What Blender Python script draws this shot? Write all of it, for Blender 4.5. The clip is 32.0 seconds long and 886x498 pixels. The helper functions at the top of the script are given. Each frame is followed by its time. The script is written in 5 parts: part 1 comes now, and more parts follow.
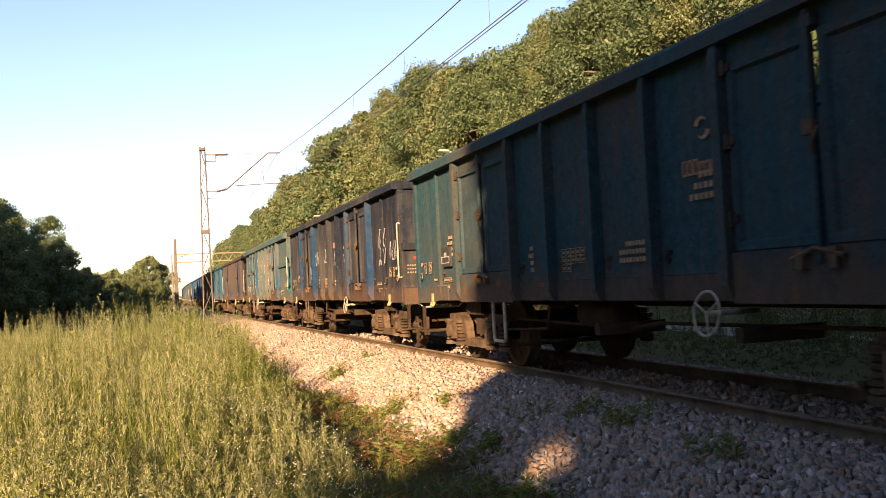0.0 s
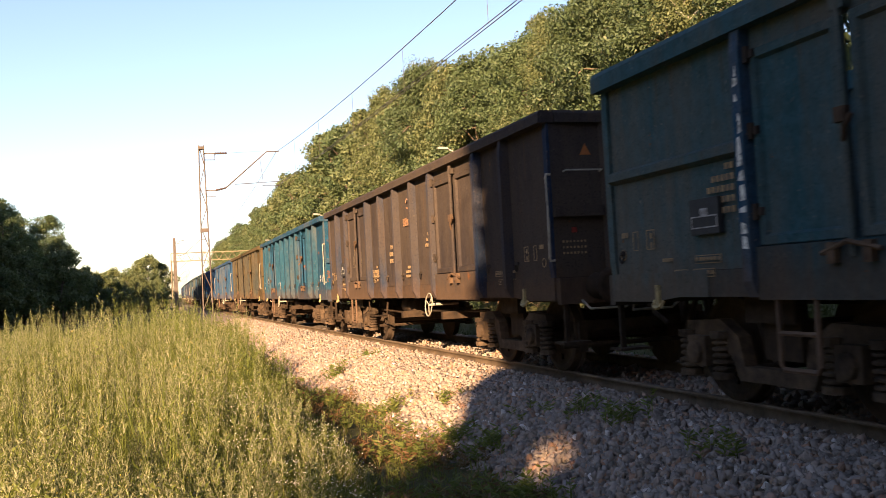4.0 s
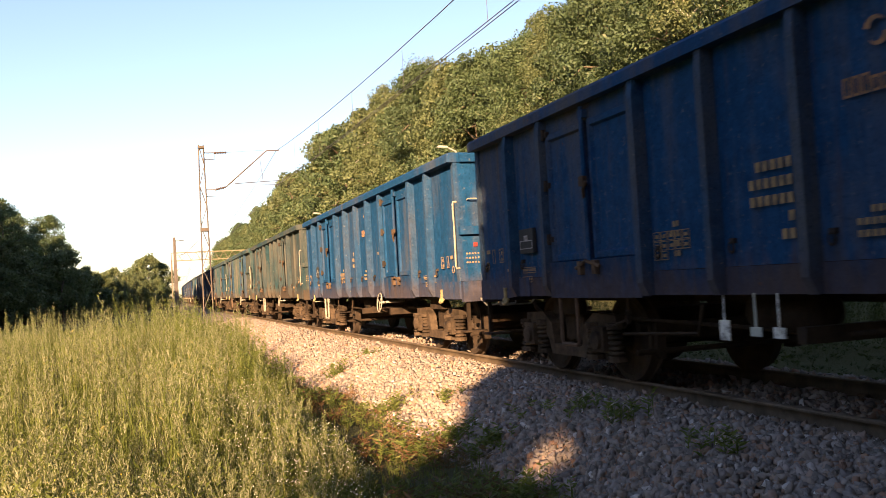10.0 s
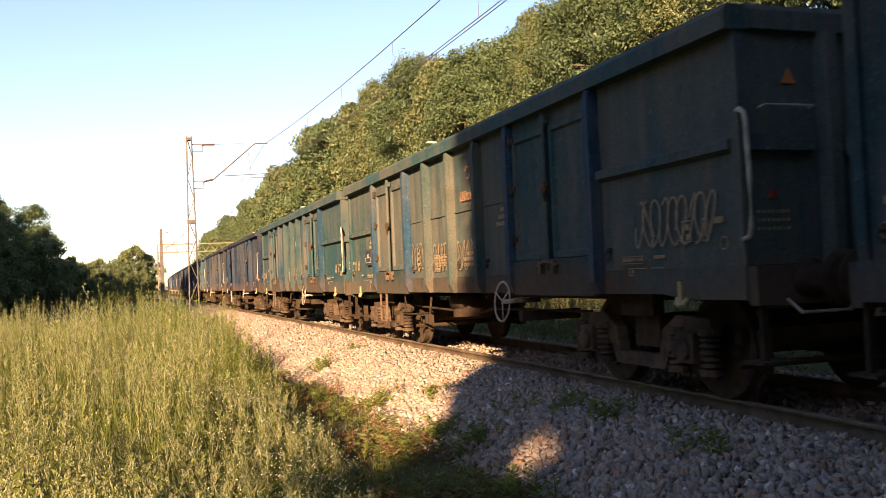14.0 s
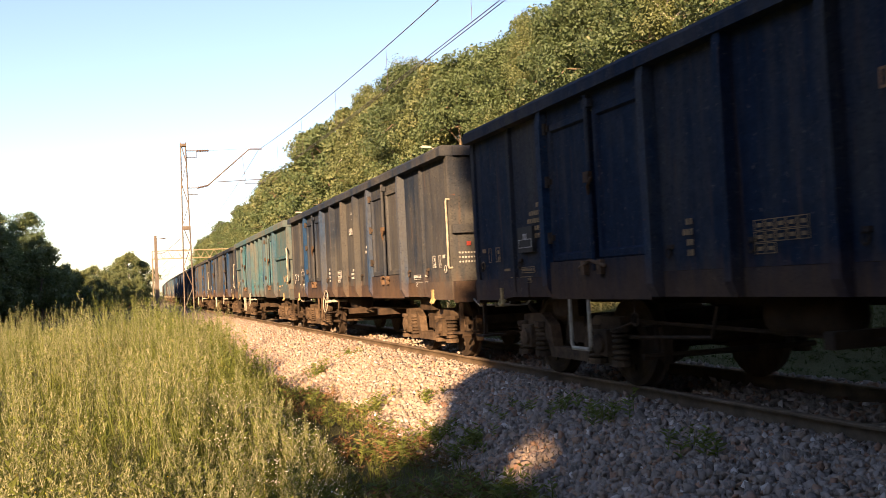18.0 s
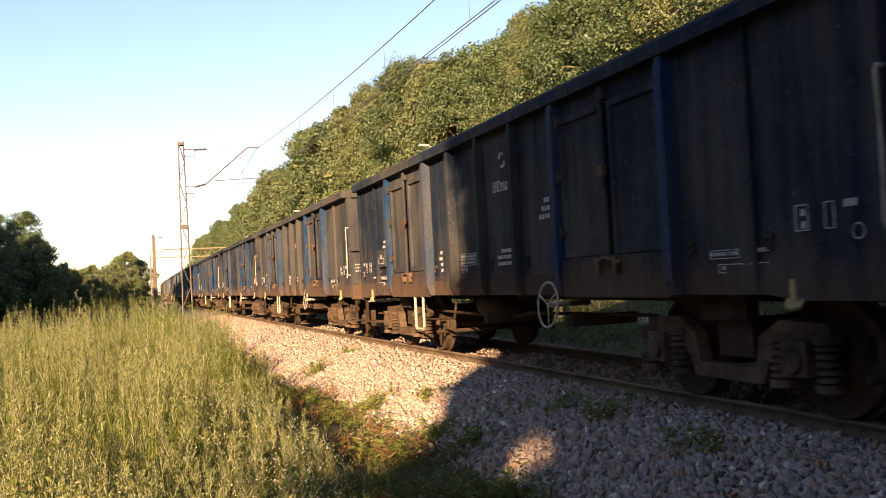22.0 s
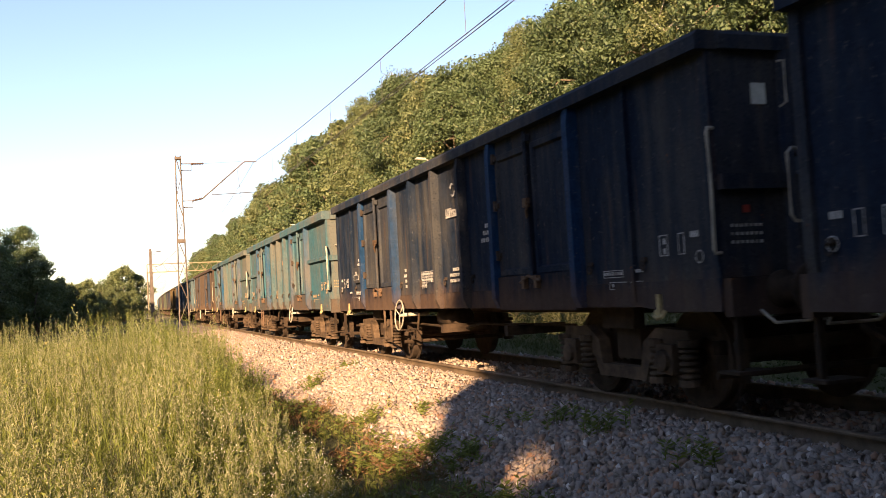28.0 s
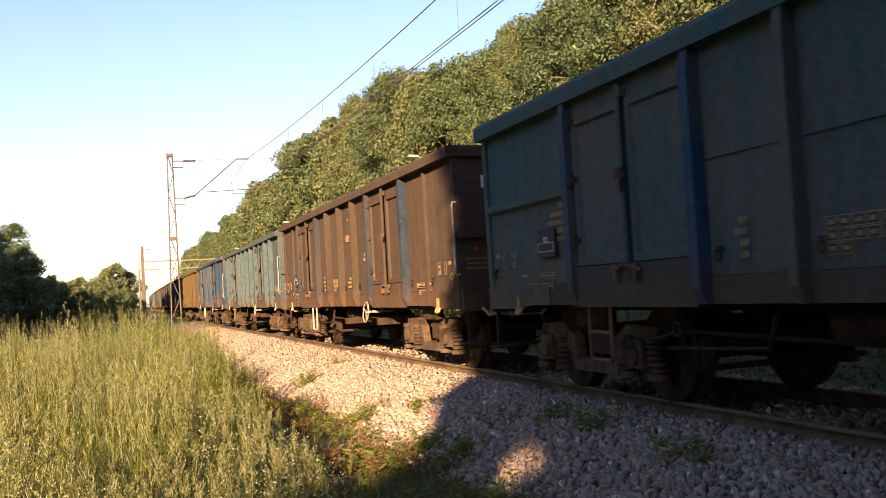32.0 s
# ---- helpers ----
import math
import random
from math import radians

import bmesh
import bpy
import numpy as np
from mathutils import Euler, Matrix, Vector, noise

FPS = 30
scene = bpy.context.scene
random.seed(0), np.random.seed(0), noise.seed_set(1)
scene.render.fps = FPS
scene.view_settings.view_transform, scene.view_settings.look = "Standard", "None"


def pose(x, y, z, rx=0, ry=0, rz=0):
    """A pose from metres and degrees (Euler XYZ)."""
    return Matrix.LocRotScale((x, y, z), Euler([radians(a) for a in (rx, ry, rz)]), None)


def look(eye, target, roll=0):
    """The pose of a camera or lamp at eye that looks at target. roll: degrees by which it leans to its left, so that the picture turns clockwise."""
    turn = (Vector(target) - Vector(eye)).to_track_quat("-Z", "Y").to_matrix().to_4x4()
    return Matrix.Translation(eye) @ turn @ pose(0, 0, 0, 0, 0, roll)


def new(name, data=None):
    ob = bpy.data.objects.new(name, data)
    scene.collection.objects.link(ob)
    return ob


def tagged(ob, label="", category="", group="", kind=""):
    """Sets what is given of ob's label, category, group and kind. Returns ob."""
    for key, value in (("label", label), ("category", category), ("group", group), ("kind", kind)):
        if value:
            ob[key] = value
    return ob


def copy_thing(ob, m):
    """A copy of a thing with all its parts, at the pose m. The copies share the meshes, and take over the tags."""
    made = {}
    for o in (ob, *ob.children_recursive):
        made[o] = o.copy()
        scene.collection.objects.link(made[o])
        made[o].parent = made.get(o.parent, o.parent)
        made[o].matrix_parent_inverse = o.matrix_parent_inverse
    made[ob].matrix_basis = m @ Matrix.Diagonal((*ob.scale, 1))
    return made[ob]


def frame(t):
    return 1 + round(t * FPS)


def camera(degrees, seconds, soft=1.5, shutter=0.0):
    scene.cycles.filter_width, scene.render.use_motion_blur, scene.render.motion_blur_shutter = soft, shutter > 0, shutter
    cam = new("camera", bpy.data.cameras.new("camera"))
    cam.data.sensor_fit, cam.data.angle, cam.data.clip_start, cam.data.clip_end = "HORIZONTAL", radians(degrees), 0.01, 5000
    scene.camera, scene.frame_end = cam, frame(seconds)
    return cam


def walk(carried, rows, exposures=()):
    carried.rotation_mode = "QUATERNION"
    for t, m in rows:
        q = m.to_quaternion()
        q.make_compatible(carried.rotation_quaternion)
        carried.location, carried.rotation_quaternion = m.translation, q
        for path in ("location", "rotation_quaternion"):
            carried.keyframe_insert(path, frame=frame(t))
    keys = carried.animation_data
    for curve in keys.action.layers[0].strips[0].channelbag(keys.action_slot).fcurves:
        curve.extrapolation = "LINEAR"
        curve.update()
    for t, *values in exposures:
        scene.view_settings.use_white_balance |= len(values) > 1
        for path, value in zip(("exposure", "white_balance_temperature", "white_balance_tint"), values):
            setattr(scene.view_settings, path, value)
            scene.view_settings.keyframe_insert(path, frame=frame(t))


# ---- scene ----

# ---------------------------------------------------------------- camera
# Track centre line: x = 0 near the camera, y along the track, z = 0 at the top of the rails.
EYE = Vector((-5.707, 0.0, 1.170))
cam = camera(51.58, 32.0, soft=0.8, shutter=0.14)


def aim(yaw, pitch, roll):
    a, b = radians(yaw), radians(pitch)
    way = Vector((math.sin(a) * math.cos(b), math.cos(a) * math.cos(b), math.sin(b)))
    return look(EYE, EYE + way, roll)


# hand-held: the position stays, the view sways and drifts
walk(cam, [
    (0, aim(18.117, 2.273, -2.820)), (0.5, aim(18.117, 2.295, -2.857)), (1, aim(18.126, 2.317, -2.908)), (1.5, aim(18.157, 2.340, -2.926)),
    (2, aim(18.165, 2.370, -2.928)), (2.5, aim(18.154, 2.395, -3.008)), (3, aim(18.149, 2.360, -3.047)), (3.5, aim(18.145, 2.222, -3.073)),
    (5.5, aim(18.155, 2.052, -3.108)), (6, aim(18.159, 2.116, -3.106)), (6.5, aim(18.162, 2.159, -3.133)), (7, aim(18.172, 2.175, -3.189)),
    (7.5, aim(18.180, 2.176, -3.229)), (8, aim(18.199, 2.182, -3.244)), (8.5, aim(18.191, 2.240, -3.225)), (9, aim(18.184, 2.236, -3.245)),
    (9.5, aim(18.157, 2.145, -3.252)), (10, aim(18.137, 2.041, -3.262)), (10.5, aim(18.134, 1.954, -3.245)), (11, aim(18.164, 1.904, -3.261)),
    (11.5, aim(18.263, 1.914, -3.249)), (12, aim(18.404, 2.017, -2.875)), (12.5, aim(18.534, 2.059, -2.695)), (13, aim(18.650, 1.989, -2.589)),
    (13.5, aim(18.789, 1.885, -2.446)), (14, aim(18.900, 1.744, -2.422)), (14.5, aim(18.966, 1.621, -2.425)), (16.5, aim(19.217, 1.700, -2.662)),
    (17, aim(19.201, 1.774, -2.681)), (17.5, aim(19.207, 1.861, -2.821)), (18, aim(19.222, 2.001, -2.869)), (18.5, aim(19.230, 2.150, -2.942)),
    (19, aim(19.247, 2.297, -2.986)), (19.5, aim(19.261, 2.358, -3.056)), (20, aim(19.271, 2.394, -3.035)), (20.5, aim(19.238, 2.361, -3.095)),
    (21, aim(19.245, 2.276, -3.064)), (21.5, aim(19.287, 2.108, -3.028)), (22, aim(19.329, 1.895, -2.975)), (22.5, aim(19.371, 1.727, -2.949)),
    (23, aim(19.404, 1.749, -2.900)), (23.5, aim(19.457, 1.827, -2.915)), (24, aim(19.463, 1.879, -2.927)), (24.5, aim(19.470, 1.955, -2.965)),
    (25, aim(19.501, 2.043, -2.986)), (25.5, aim(19.538, 2.152, -3.010)), (27.5, aim(19.521, 2.653, -3.170)), (28, aim(19.549, 2.705, -3.219)),
    (28.5, aim(19.582, 2.723, -3.219)), (29, aim(19.638, 2.691, -3.254)), (29.5, aim(19.700, 2.671, -3.257)), (30, aim(19.781, 2.657, -3.236)),
    (30.5, aim(19.841, 2.661, -3.203)), (31, aim(19.912, 2.663, -3.198)), (31.5, aim(19.964, 2.633, -3.211)), (32, aim(20.005, 2.515, -3.249)),
], exposures=[(0, 2.14, 6700, 24), (32, 2.14, 6700, 24)])
# ---------------------------------------------------------------- light
SUN_TO = Vector((0.55, 0.835, 0.0)).normalized()      # horizontal way of the sunlight
SUN_EL = radians(18.0)


def make_light():
    w = bpy.data.worlds.new("sky")
    scene.world = w
    w.use_nodes = True
    nt = w.node_tree
    sky = nt.nodes.new("ShaderNodeTexSky")
    sky.sky_type, sky.sun_disc = "NISHITA", False
    sky.sun_elevation = SUN_EL
    sky.sun_rotation = math.atan2(-SUN_TO.x, -SUN_TO.y)
    sky.altitude, sky.air_density, sky.dust_density, sky.ozone_density = 120, 1.1, 0.5, 1.9
    bg = nt.nodes["Background"]
    bg.inputs["Strength"].default_value = 0.057
    nt.links.new(sky.outputs[0], bg.inputs[0])
    sun = new("sun", bpy.data.lights.new("sun", "SUN"))
    sun.data.energy, sun.data.angle, sun.data.color = 5.0, radians(0.53), (1.0, 0.70, 0.36)
    down = Vector((SUN_TO.x * math.cos(SUN_EL), SUN_TO.y * math.cos(SUN_EL), -math.sin(SUN_EL)))
    sun.matrix_world = look((-40, -60, 40), Vector((-40, -60, 40)) + down)


make_light()
# ---------------------------------------------------------------- materials
class Nodes:
    """A small writer of node trees."""

    def __init__(self, name):
        self.mat = bpy.data.materials.new(name)
        self.mat.use_nodes = True
        self.t = self.mat.node_tree
        self.bsdf = self.t.nodes["Principled BSDF"]
        self.out = self.t.nodes["Material Output"]

    def n(self, kind, **inputs):
        node = self.t.nodes.new("ShaderNode" + kind)
        for key, v in inputs.items():
            self.put(node, key, v)
        return node

    def put(self, node, key, v):
        s = node.inputs[int(key[1:])] if key[0] == "i" and key[1:].isdigit() else node.inputs[key.replace("_", " ")]
        if isinstance(v, bpy.types.NodeSocket):
            self.t.links.new(v, s)
        else:
            s.default_value = v

    def coords(self, kind="Object", offset=(0, 0, 0), scale=(1, 1, 1)):
        m = self.n("Mapping", Vector=self.n("TexCoord").outputs[kind])
        m.inputs["Location"].default_value, m.inputs["Scale"].default_value = offset, scale
        return m.outputs[0]

    def noise(self, at, scale, detail=4.0, rough=0.55, out=0):
        return self.n("TexNoise", Vector=at, Scale=scale, Detail=detail, Roughness=rough).outputs[out]

    def ramp(self, fac, stops):
        r = self.n("ValToRGB", Fac=fac)
        e = r.color_ramp.elements
        while len(e) < len(stops):
            e.new(0.5)
        for el, (pos, c) in zip(e, stops):
            el.position, el.color = pos, (*c, 1) if not isinstance(c, float) else (c, c, c, 1)
        return r.outputs[0]

    def mix(self, fac, a, b, kind="MIX"):
        m = self.n("Mix")
        m.data_type, m.blend_type = "RGBA", kind
        for s, v in ((m.inputs[0], fac), (m.inputs[6], a), (m.inputs[7], b)):
            if isinstance(v, bpy.types.NodeSocket):
                self.t.links.new(v, s)
            else:
                s.default_value = (*v, 1) if isinstance(v, tuple) else v
        return m.outputs[2]

    def math(self, op, a, b=0.0):
        m = self.n("Math")
        m.operation = op
        self.put(m, "i0", a), self.put(m, "i1", b)
        return m.outputs[0]

    def done(self, color, rough=0.7, metal=0.0, bump=None, depth=0.01, spec=0.4):
        self.put(self.bsdf, "Base Color", color if isinstance(color, bpy.types.NodeSocket) else (*color, 1))
        self.put(self.bsdf, "Roughness", rough)
        self.put(self.bsdf, "Metallic", metal)
        self.put(self.bsdf, "Specular IOR Level", spec)
        if bump is not None:
            self.put(self.bsdf, "Normal", self.n("Bump", Height=bump, Distance=depth, Strength=0.8).outputs[0])
        return self.mat


def paint(name, base, dirt=(0.13, 0.09, 0.06), amount=0.5, rust=0.3, seed=0.0):
    """Worn vehicle paint: dust and coal film, vertical streaks, rust breaking through."""
    k = Nodes(name)
    at = k.coords(offset=(seed * 3.1, seed * 7.7, seed * 1.3))
    streak = k.coords(offset=(seed * 2.3, seed * 5.1, seed), scale=(1.0, 1.0, 0.10))
    big = k.noise(at, 0.55, 5)
    fine = k.noise(at, 9.0, 6, 0.65)
    run = k.noise(streak, 5.0, 5, 0.6)
    tone = k.mix(k.ramp(fine, [(0.3, 0.0), (0.7, 1.0)]), tuple(c * 0.75 for c in base), tuple(min(1, c * 1.25) for c in base))
    own = k.math("MULTIPLY", k.math("SUBTRACT", k.n("ObjectInfo").outputs["Random"], 0.5), 0.09)
    film = k.ramp(k.math("ADD", own, k.math("ADD", k.math("MULTIPLY", big, 0.55), k.math("MULTIPLY", run, 0.45))),
                  [(0.62 - 0.34 * amount, 0.0), (0.80 - 0.30 * amount, 1.0)])
    col = k.mix(k.math("MULTIPLY", film, min(1.0, 0.35 + 0.6 * amount)), tone, dirt)
    spots = k.noise(at, 3.2, 8, 0.75)
    eaten = k.ramp(spots, [(0.70 - 0.16 * rust, 0.0), (0.74 - 0.16 * rust, 1.0)])
    col = k.mix(eaten, col, k.mix(fine, (0.09, 0.035, 0.015), (0.22, 0.09, 0.03)))
    drip = k.ramp(k.noise(k.coords(offset=(seed, seed * 9, 0), scale=(1, 1, 0.06)), 11.0, 4), [(0.60, 0.0), (0.72, 1.0)])
    col = k.mix(k.math("MULTIPLY", drip, 0.35), col, (0.10, 0.06, 0.035))
    # fine grit, chips and pin-head rust
    grit = k.noise(at, 42.0, 4, 0.7)
    col = k.mix(k.ramp(grit, [(0.34, 0.55), (0.46, 0.0)]), col, tuple(c * 0.35 for c in base))
    col = k.mix(k.ramp(k.noise(at, 21.0, 6, 0.75), [(0.60, 0.0), (0.68, 0.6)]), col, tuple(min(1, c * 1.5 + 0.01) for c in dirt))
    # rust and brown dust thrown up along the lower edge, with a ragged upper limit
    z = k.n("SeparateXYZ", Vector=k.n("TexCoord").outputs["Object"]).outputs[2]
    edge = k.math("ADD", z, k.math("MULTIPLY", k.noise(k.coords(offset=(seed, seed * 3, 0), scale=(1, 1, 0.16)), 6.5, 6, 0.7), -0.9))
    low = k.ramp(k.math("MULTIPLY", edge, 0.5), [(0.30, 1.0), (0.42, 0.0)])
    col = k.mix(k.math("MULTIPLY", low, 0.42), col, k.mix(fine, (0.060, 0.038, 0.024), (0.145, 0.085, 0.048)))
    rough = k.ramp(film, [(0.0, 0.62), (1.0, 0.92)])
    dents = k.math("ADD", k.noise(at, 1.6, 2), k.math("MULTIPLY", spots, 0.12))
    return k.done(col, rough, 0.0, dents, 0.03, 0.03)


def rusty(name, a=(0.10, 0.06, 0.04), b=(0.20, 0.12, 0.075), rough=0.85, metal=0.0):
    k = Nodes(name)
    at = k.coords()
    c = k.mix(k.ramp(k.noise(at, 6.0, 8, 0.7), [(0.3, 0.0), (0.7, 1.0)]), a, b)
    c = k.mix(k.ramp(k.noise(at, 1.3, 3), [(0.45, 0.0), (0.65, 0.6)]), c, tuple(x * 0.5 for x in a))
    return k.done(c, rough, metal, k.noise(at, 30.0, 4), 0.004, 0.12)


def plain(name, col, rough=0.6, metal=0.0, vary=0.2, scale=14.0):
    k = Nodes(name)
    at = k.coords()
    c = k.mix(k.ramp(k.noise(at, scale, 5, 0.65), [(0.3, 0.0), (0.7, 1.0)]), tuple(x * (1 - vary) for x in col), tuple(min(1, x * (1 + vary)) for x in col))
    return k.done(c, rough, metal, k.noise(at, scale * 4, 3), 0.003)


def worn_mark(name, col):
    """Stencilled paint, partly rubbed off to the dirt below."""
    k = Nodes(name)
    at = k.coords()
    c = k.mix(k.ramp(k.noise(at, 16.0, 6, 0.7), [(0.45, 0.0), (0.62, 0.75)]), col, (0.10, 0.08, 0.065))
    return k.done(c, 0.8)


def leafy(name, dark, light, warm, glow=0.24):
    """Leaves: each leaf with a tone of its own, some light passing through."""
    k = Nodes(name)
    r = k.n("NewGeometry").outputs["Random Per Island"]
    c = k.ramp(r, [(0.0, dark), (0.55, light), (0.93, light), (1.0, warm)])
    patch = k.ramp(k.noise(k.coords(), 0.45, 3), [(0.35, 0.0), (0.7, 1.0)])
    c = k.mix(k.math("MULTIPLY", patch, 0.16), c, warm)
    k.done(c, 0.55, spec=0.25)
    tr = k.n("BsdfTranslucent", Color=k.mix(0.5, c, (0.25, 0.30, 0.03)))
    m = k.n("MixShader", Fac=glow)
    k.t.links.new(k.bsdf.outputs[0], m.inputs[1])
    k.t.links.new(tr.outputs[0], m.inputs[2])
    k.t.links.new(m.outputs[0], k.out.inputs[0])
    return k.mat


def stone_mat():
    k = Nodes("ballast_stone")
    obj = k.n("ObjectInfo").outputs["Random"]
    isl = k.n("NewGeometry").outputs["Random Per Island"]
    r = k.math("FRACT", k.math("ADD", obj, isl))
    c = k.ramp(r, [(0.0, (0.155, 0.132, 0.118)), (0.30, (0.245, 0.204, 0.178)), (0.58, (0.31, 0.258, 0.222)), (0.78, (0.295, 0.205, 0.150)),
                   (0.90, (0.31, 0.165, 0.105)), (0.95, (0.36, 0.29, 0.25)), (1.0, (0.56, 0.51, 0.47))])
    at = k.coords()
    c = k.mix(k.ramp(k.noise(at, 40.0, 5, 0.7), [(0.35, 0.0), (0.8, 0.4)]), c, (0.24, 0.20, 0.17))
    return k.done(c, 0.9, 0.0, k.noise(at, 60.0, 4), 0.004, 0.2)


def gravel_mat():
    """Fines and stones between and behind the loose stones."""
    k = Nodes("ballast_bed")
    at = k.coords()
    v = k.n("TexVoronoi", Vector=at, Scale=17.0)
    cell = k.n("SeparateColor", Color=v.outputs["Color"]).outputs[0]
    c = k.ramp(cell, [(0.0, (0.10, 0.088, 0.078)), (0.5, (0.19, 0.165, 0.14)), (0.8, (0.22, 0.16, 0.12)), (1.0, (0.31, 0.27, 0.24))])
    c = k.mix(k.ramp(k.noise(at, 0.7, 4), [(0.45, 0.0), (0.7, 0.6)]), c, (0.16, 0.11, 0.075))
    hgt = k.math("SUBTRACT", 1.0, v.outputs["Distance"])
    return k.done(c, 0.95, 0.0, hgt, 0.05, 0.2)


def soil_mat():
    k = Nodes("meadow_soil")
    at = k.coords()
    c = k.mix(k.noise(at, 3.0, 8, 0.7), (0.055, 0.060, 0.022), (0.13, 0.115, 0.05))
    c = k.mix(k.ramp(k.noise(at, 0.12, 4), [(0.4, 0.0), (0.65, 1.0)]), c, (0.070, 0.080, 0.034))
    return k.done(c, 0.95, 0.0, k.noise(at, 14.0, 6, 0.7), 0.08, 0.15)


def bark_mat(name, a, b):
    k = Nodes(name)
    c = k.mix(k.ramp(k.noise(k.coords(scale=(1, 1, 0.25)), 9.0, 6, 0.7), [(0.35, 0.0), (0.65, 1.0)]), a, b)
    return k.done(c, 0.9, 0.0, k.noise(k.coords(scale=(1, 1, 0.2)), 14.0, 5), 0.02)


M = {
    "under": rusty("underframe_rust", (0.018, 0.0135, 0.011), (0.066, 0.044, 0.029)),
    "bogie": rusty("bogie_grime", (0.026, 0.019, 0.0145), (0.135, 0.092, 0.060)),
    "wheel": rusty("wheel_steel", (0.028, 0.021, 0.017), (0.085, 0.060, 0.043), 0.7),
    "handle": plain("pale_handle_paint", (0.29, 0.265, 0.215), 0.6, 0, 0.35),
    "hook": plain("yellow_hook_paint", (0.28, 0.215, 0.10), 0.7, 0, 0.4),
    "white": worn_mark("white_stencil", (0.38, 0.38, 0.37)),
    "tan": worn_mark("tan_stencil", (0.30, 0.20, 0.10)),
    "orange": worn_mark("orange_stencil", (0.34, 0.17, 0.08)),
    "sign": plain("orange_sign_plate", (0.38, 0.12, 0.03), 0.6),
    "grey_sign": plain("grey_sign_plate", (0.45, 0.46, 0.40), 0.5),
    "red": plain("red_lamp_plate", (0.22, 0.03, 0.022), 0.5),
    "black": plain("black_board", (0.025, 0.025, 0.027), 0.7),
    "flake": worn_mark("flaking_pale_paint", (0.66, 0.66, 0.60)),
    "rail_side": rusty("rail_rust", (0.075, 0.055, 0.038), (0.15, 0.11, 0.072)),
    "rail_top": rusty("rail_head_steel", (0.13, 0.10, 0.075), (0.22, 0.17, 0.13), 0.6, 0.25),
    "concrete": plain("sleeper_concrete", (0.30, 0.28, 0.25), 0.9),
    "clip": rusty("clip_rust"),
    "stone": stone_mat(), "gravel": gravel_mat(), "soil": soil_mat(),
    "mast": rusty("mast_rust", (0.085, 0.070, 0.060), (0.155, 0.130, 0.112)),
    "wire": plain("wire_copper", (0.10, 0.09, 0.085), 0.5, 0.6),
    "porcelain": plain("insulator_glaze", (0.07, 0.045, 0.035), 0.3),
    "gantry": plain("gantry_ochre", (0.20, 0.165, 0.10), 0.8),
    "lamp": plain("lamp_grey", (0.30, 0.29, 0.26), 0.6),
    "bark": bark_mat("bark_brown", (0.06, 0.045, 0.03), (0.17, 0.13, 0.09)),
    "birch": bark_mat("bark_birch", (0.55, 0.52, 0.46), (0.12, 0.10, 0.08)),
    "leaf_a": leafy("leaves_oak", (0.020, 0.036, 0.014), (0.083, 0.125, 0.058), (0.16, 0.18, 0.10)),
    "leaf_b": leafy("leaves_birch", (0.030, 0.046, 0.018), (0.118, 0.146, 0.066), (0.20, 0.20, 0.10)),
    "leaf_c": leafy("leaves_alder", (0.015, 0.030, 0.013), (0.066, 0.100, 0.048), (0.13, 0.148, 0.08)),
    "weed_green": leafy("weed_leaves", (0.035, 0.058, 0.012), (0.115, 0.145, 0.034), (0.24, 0.21, 0.07), 0.35),
    "weed_dry": leafy("weed_seed_heads", (0.115, 0.135, 0.070), (0.25, 0.255, 0.150), (0.40, 0.38, 0.26), 0.3),
    "weed_red": leafy("dry_dock", (0.07, 0.035, 0.018), (0.14, 0.075, 0.038), (0.20, 0.12, 0.06), 0.2),
    # weed tones darkened to stand for the shade beyond the track
    "weed_shaded": leafy("shaded_grass", (0.014, 0.026, 0.008), (0.042, 0.060, 0.020), (0.08, 0.08, 0.03), 0.2),
    "weed_straw": leafy("dead_grass", (0.075, 0.058, 0.024), (0.15, 0.125, 0.055), (0.24, 0.17, 0.085), 0.25),
    "scrawl": worn_mark("pale_scrawl", (0.42, 0.42, 0.41)),
    "scrawl_tan": worn_mark("tan_scrawl", (0.24, 0.18, 0.105)),
    "flower": plain("small_white_flowers", (0.62, 0.60, 0.52), 0.8, 0, 0.08),
    "flower_y": plain("small_yellow_flowers", (0.70, 0.50, 0.05), 0.8, 0, 0.1),
}
# ---------------------------------------------------------------- small builders
CURVE = 0.00008           # the line bends gently away to the right


def bend(y):
    """Sideways shift of the track's centre line at y."""
    return CURVE * y * y if y > 0 else 0.0


def box(bm, x0, x1, y0, y1, z0, z1):
    v = [bm.verts.new(c) for c in ((x0, y0, z0), (x1, y0, z0), (x1, y1, z0), (x0, y1, z0), (x0, y0, z1), (x1, y0, z1), (x1, y1, z1), (x0, y1, z1))]
    for f in ((3, 2, 1, 0), (4, 5, 6, 7), (0, 1, 5, 4), (1, 2, 6, 5), (2, 3, 7, 6), (3, 0, 4, 7)):
        bm.faces.new([v[i] for i in f])
    return v


def prism(bm, ring, a, b, axis="y"):
    """A profile of points (u, v) swept from a to b along an axis; u, v are the other two axes in order."""
    def at(u, v, w):
        return (u, w, v) if axis == "y" else (w, u, v) if axis == "x" else (u, v, w)
    lo, hi = [bm.verts.new(at(u, v, a)) for u, v in ring], [bm.verts.new(at(u, v, b)) for u, v in ring]
    n = len(ring)
    for i in range(n):
        bm.faces.new((lo[i], lo[(i + 1) % n], hi[(i + 1) % n], hi[i]))
    bm.faces.new(lo[::-1]), bm.faces.new(hi)
    return lo + hi


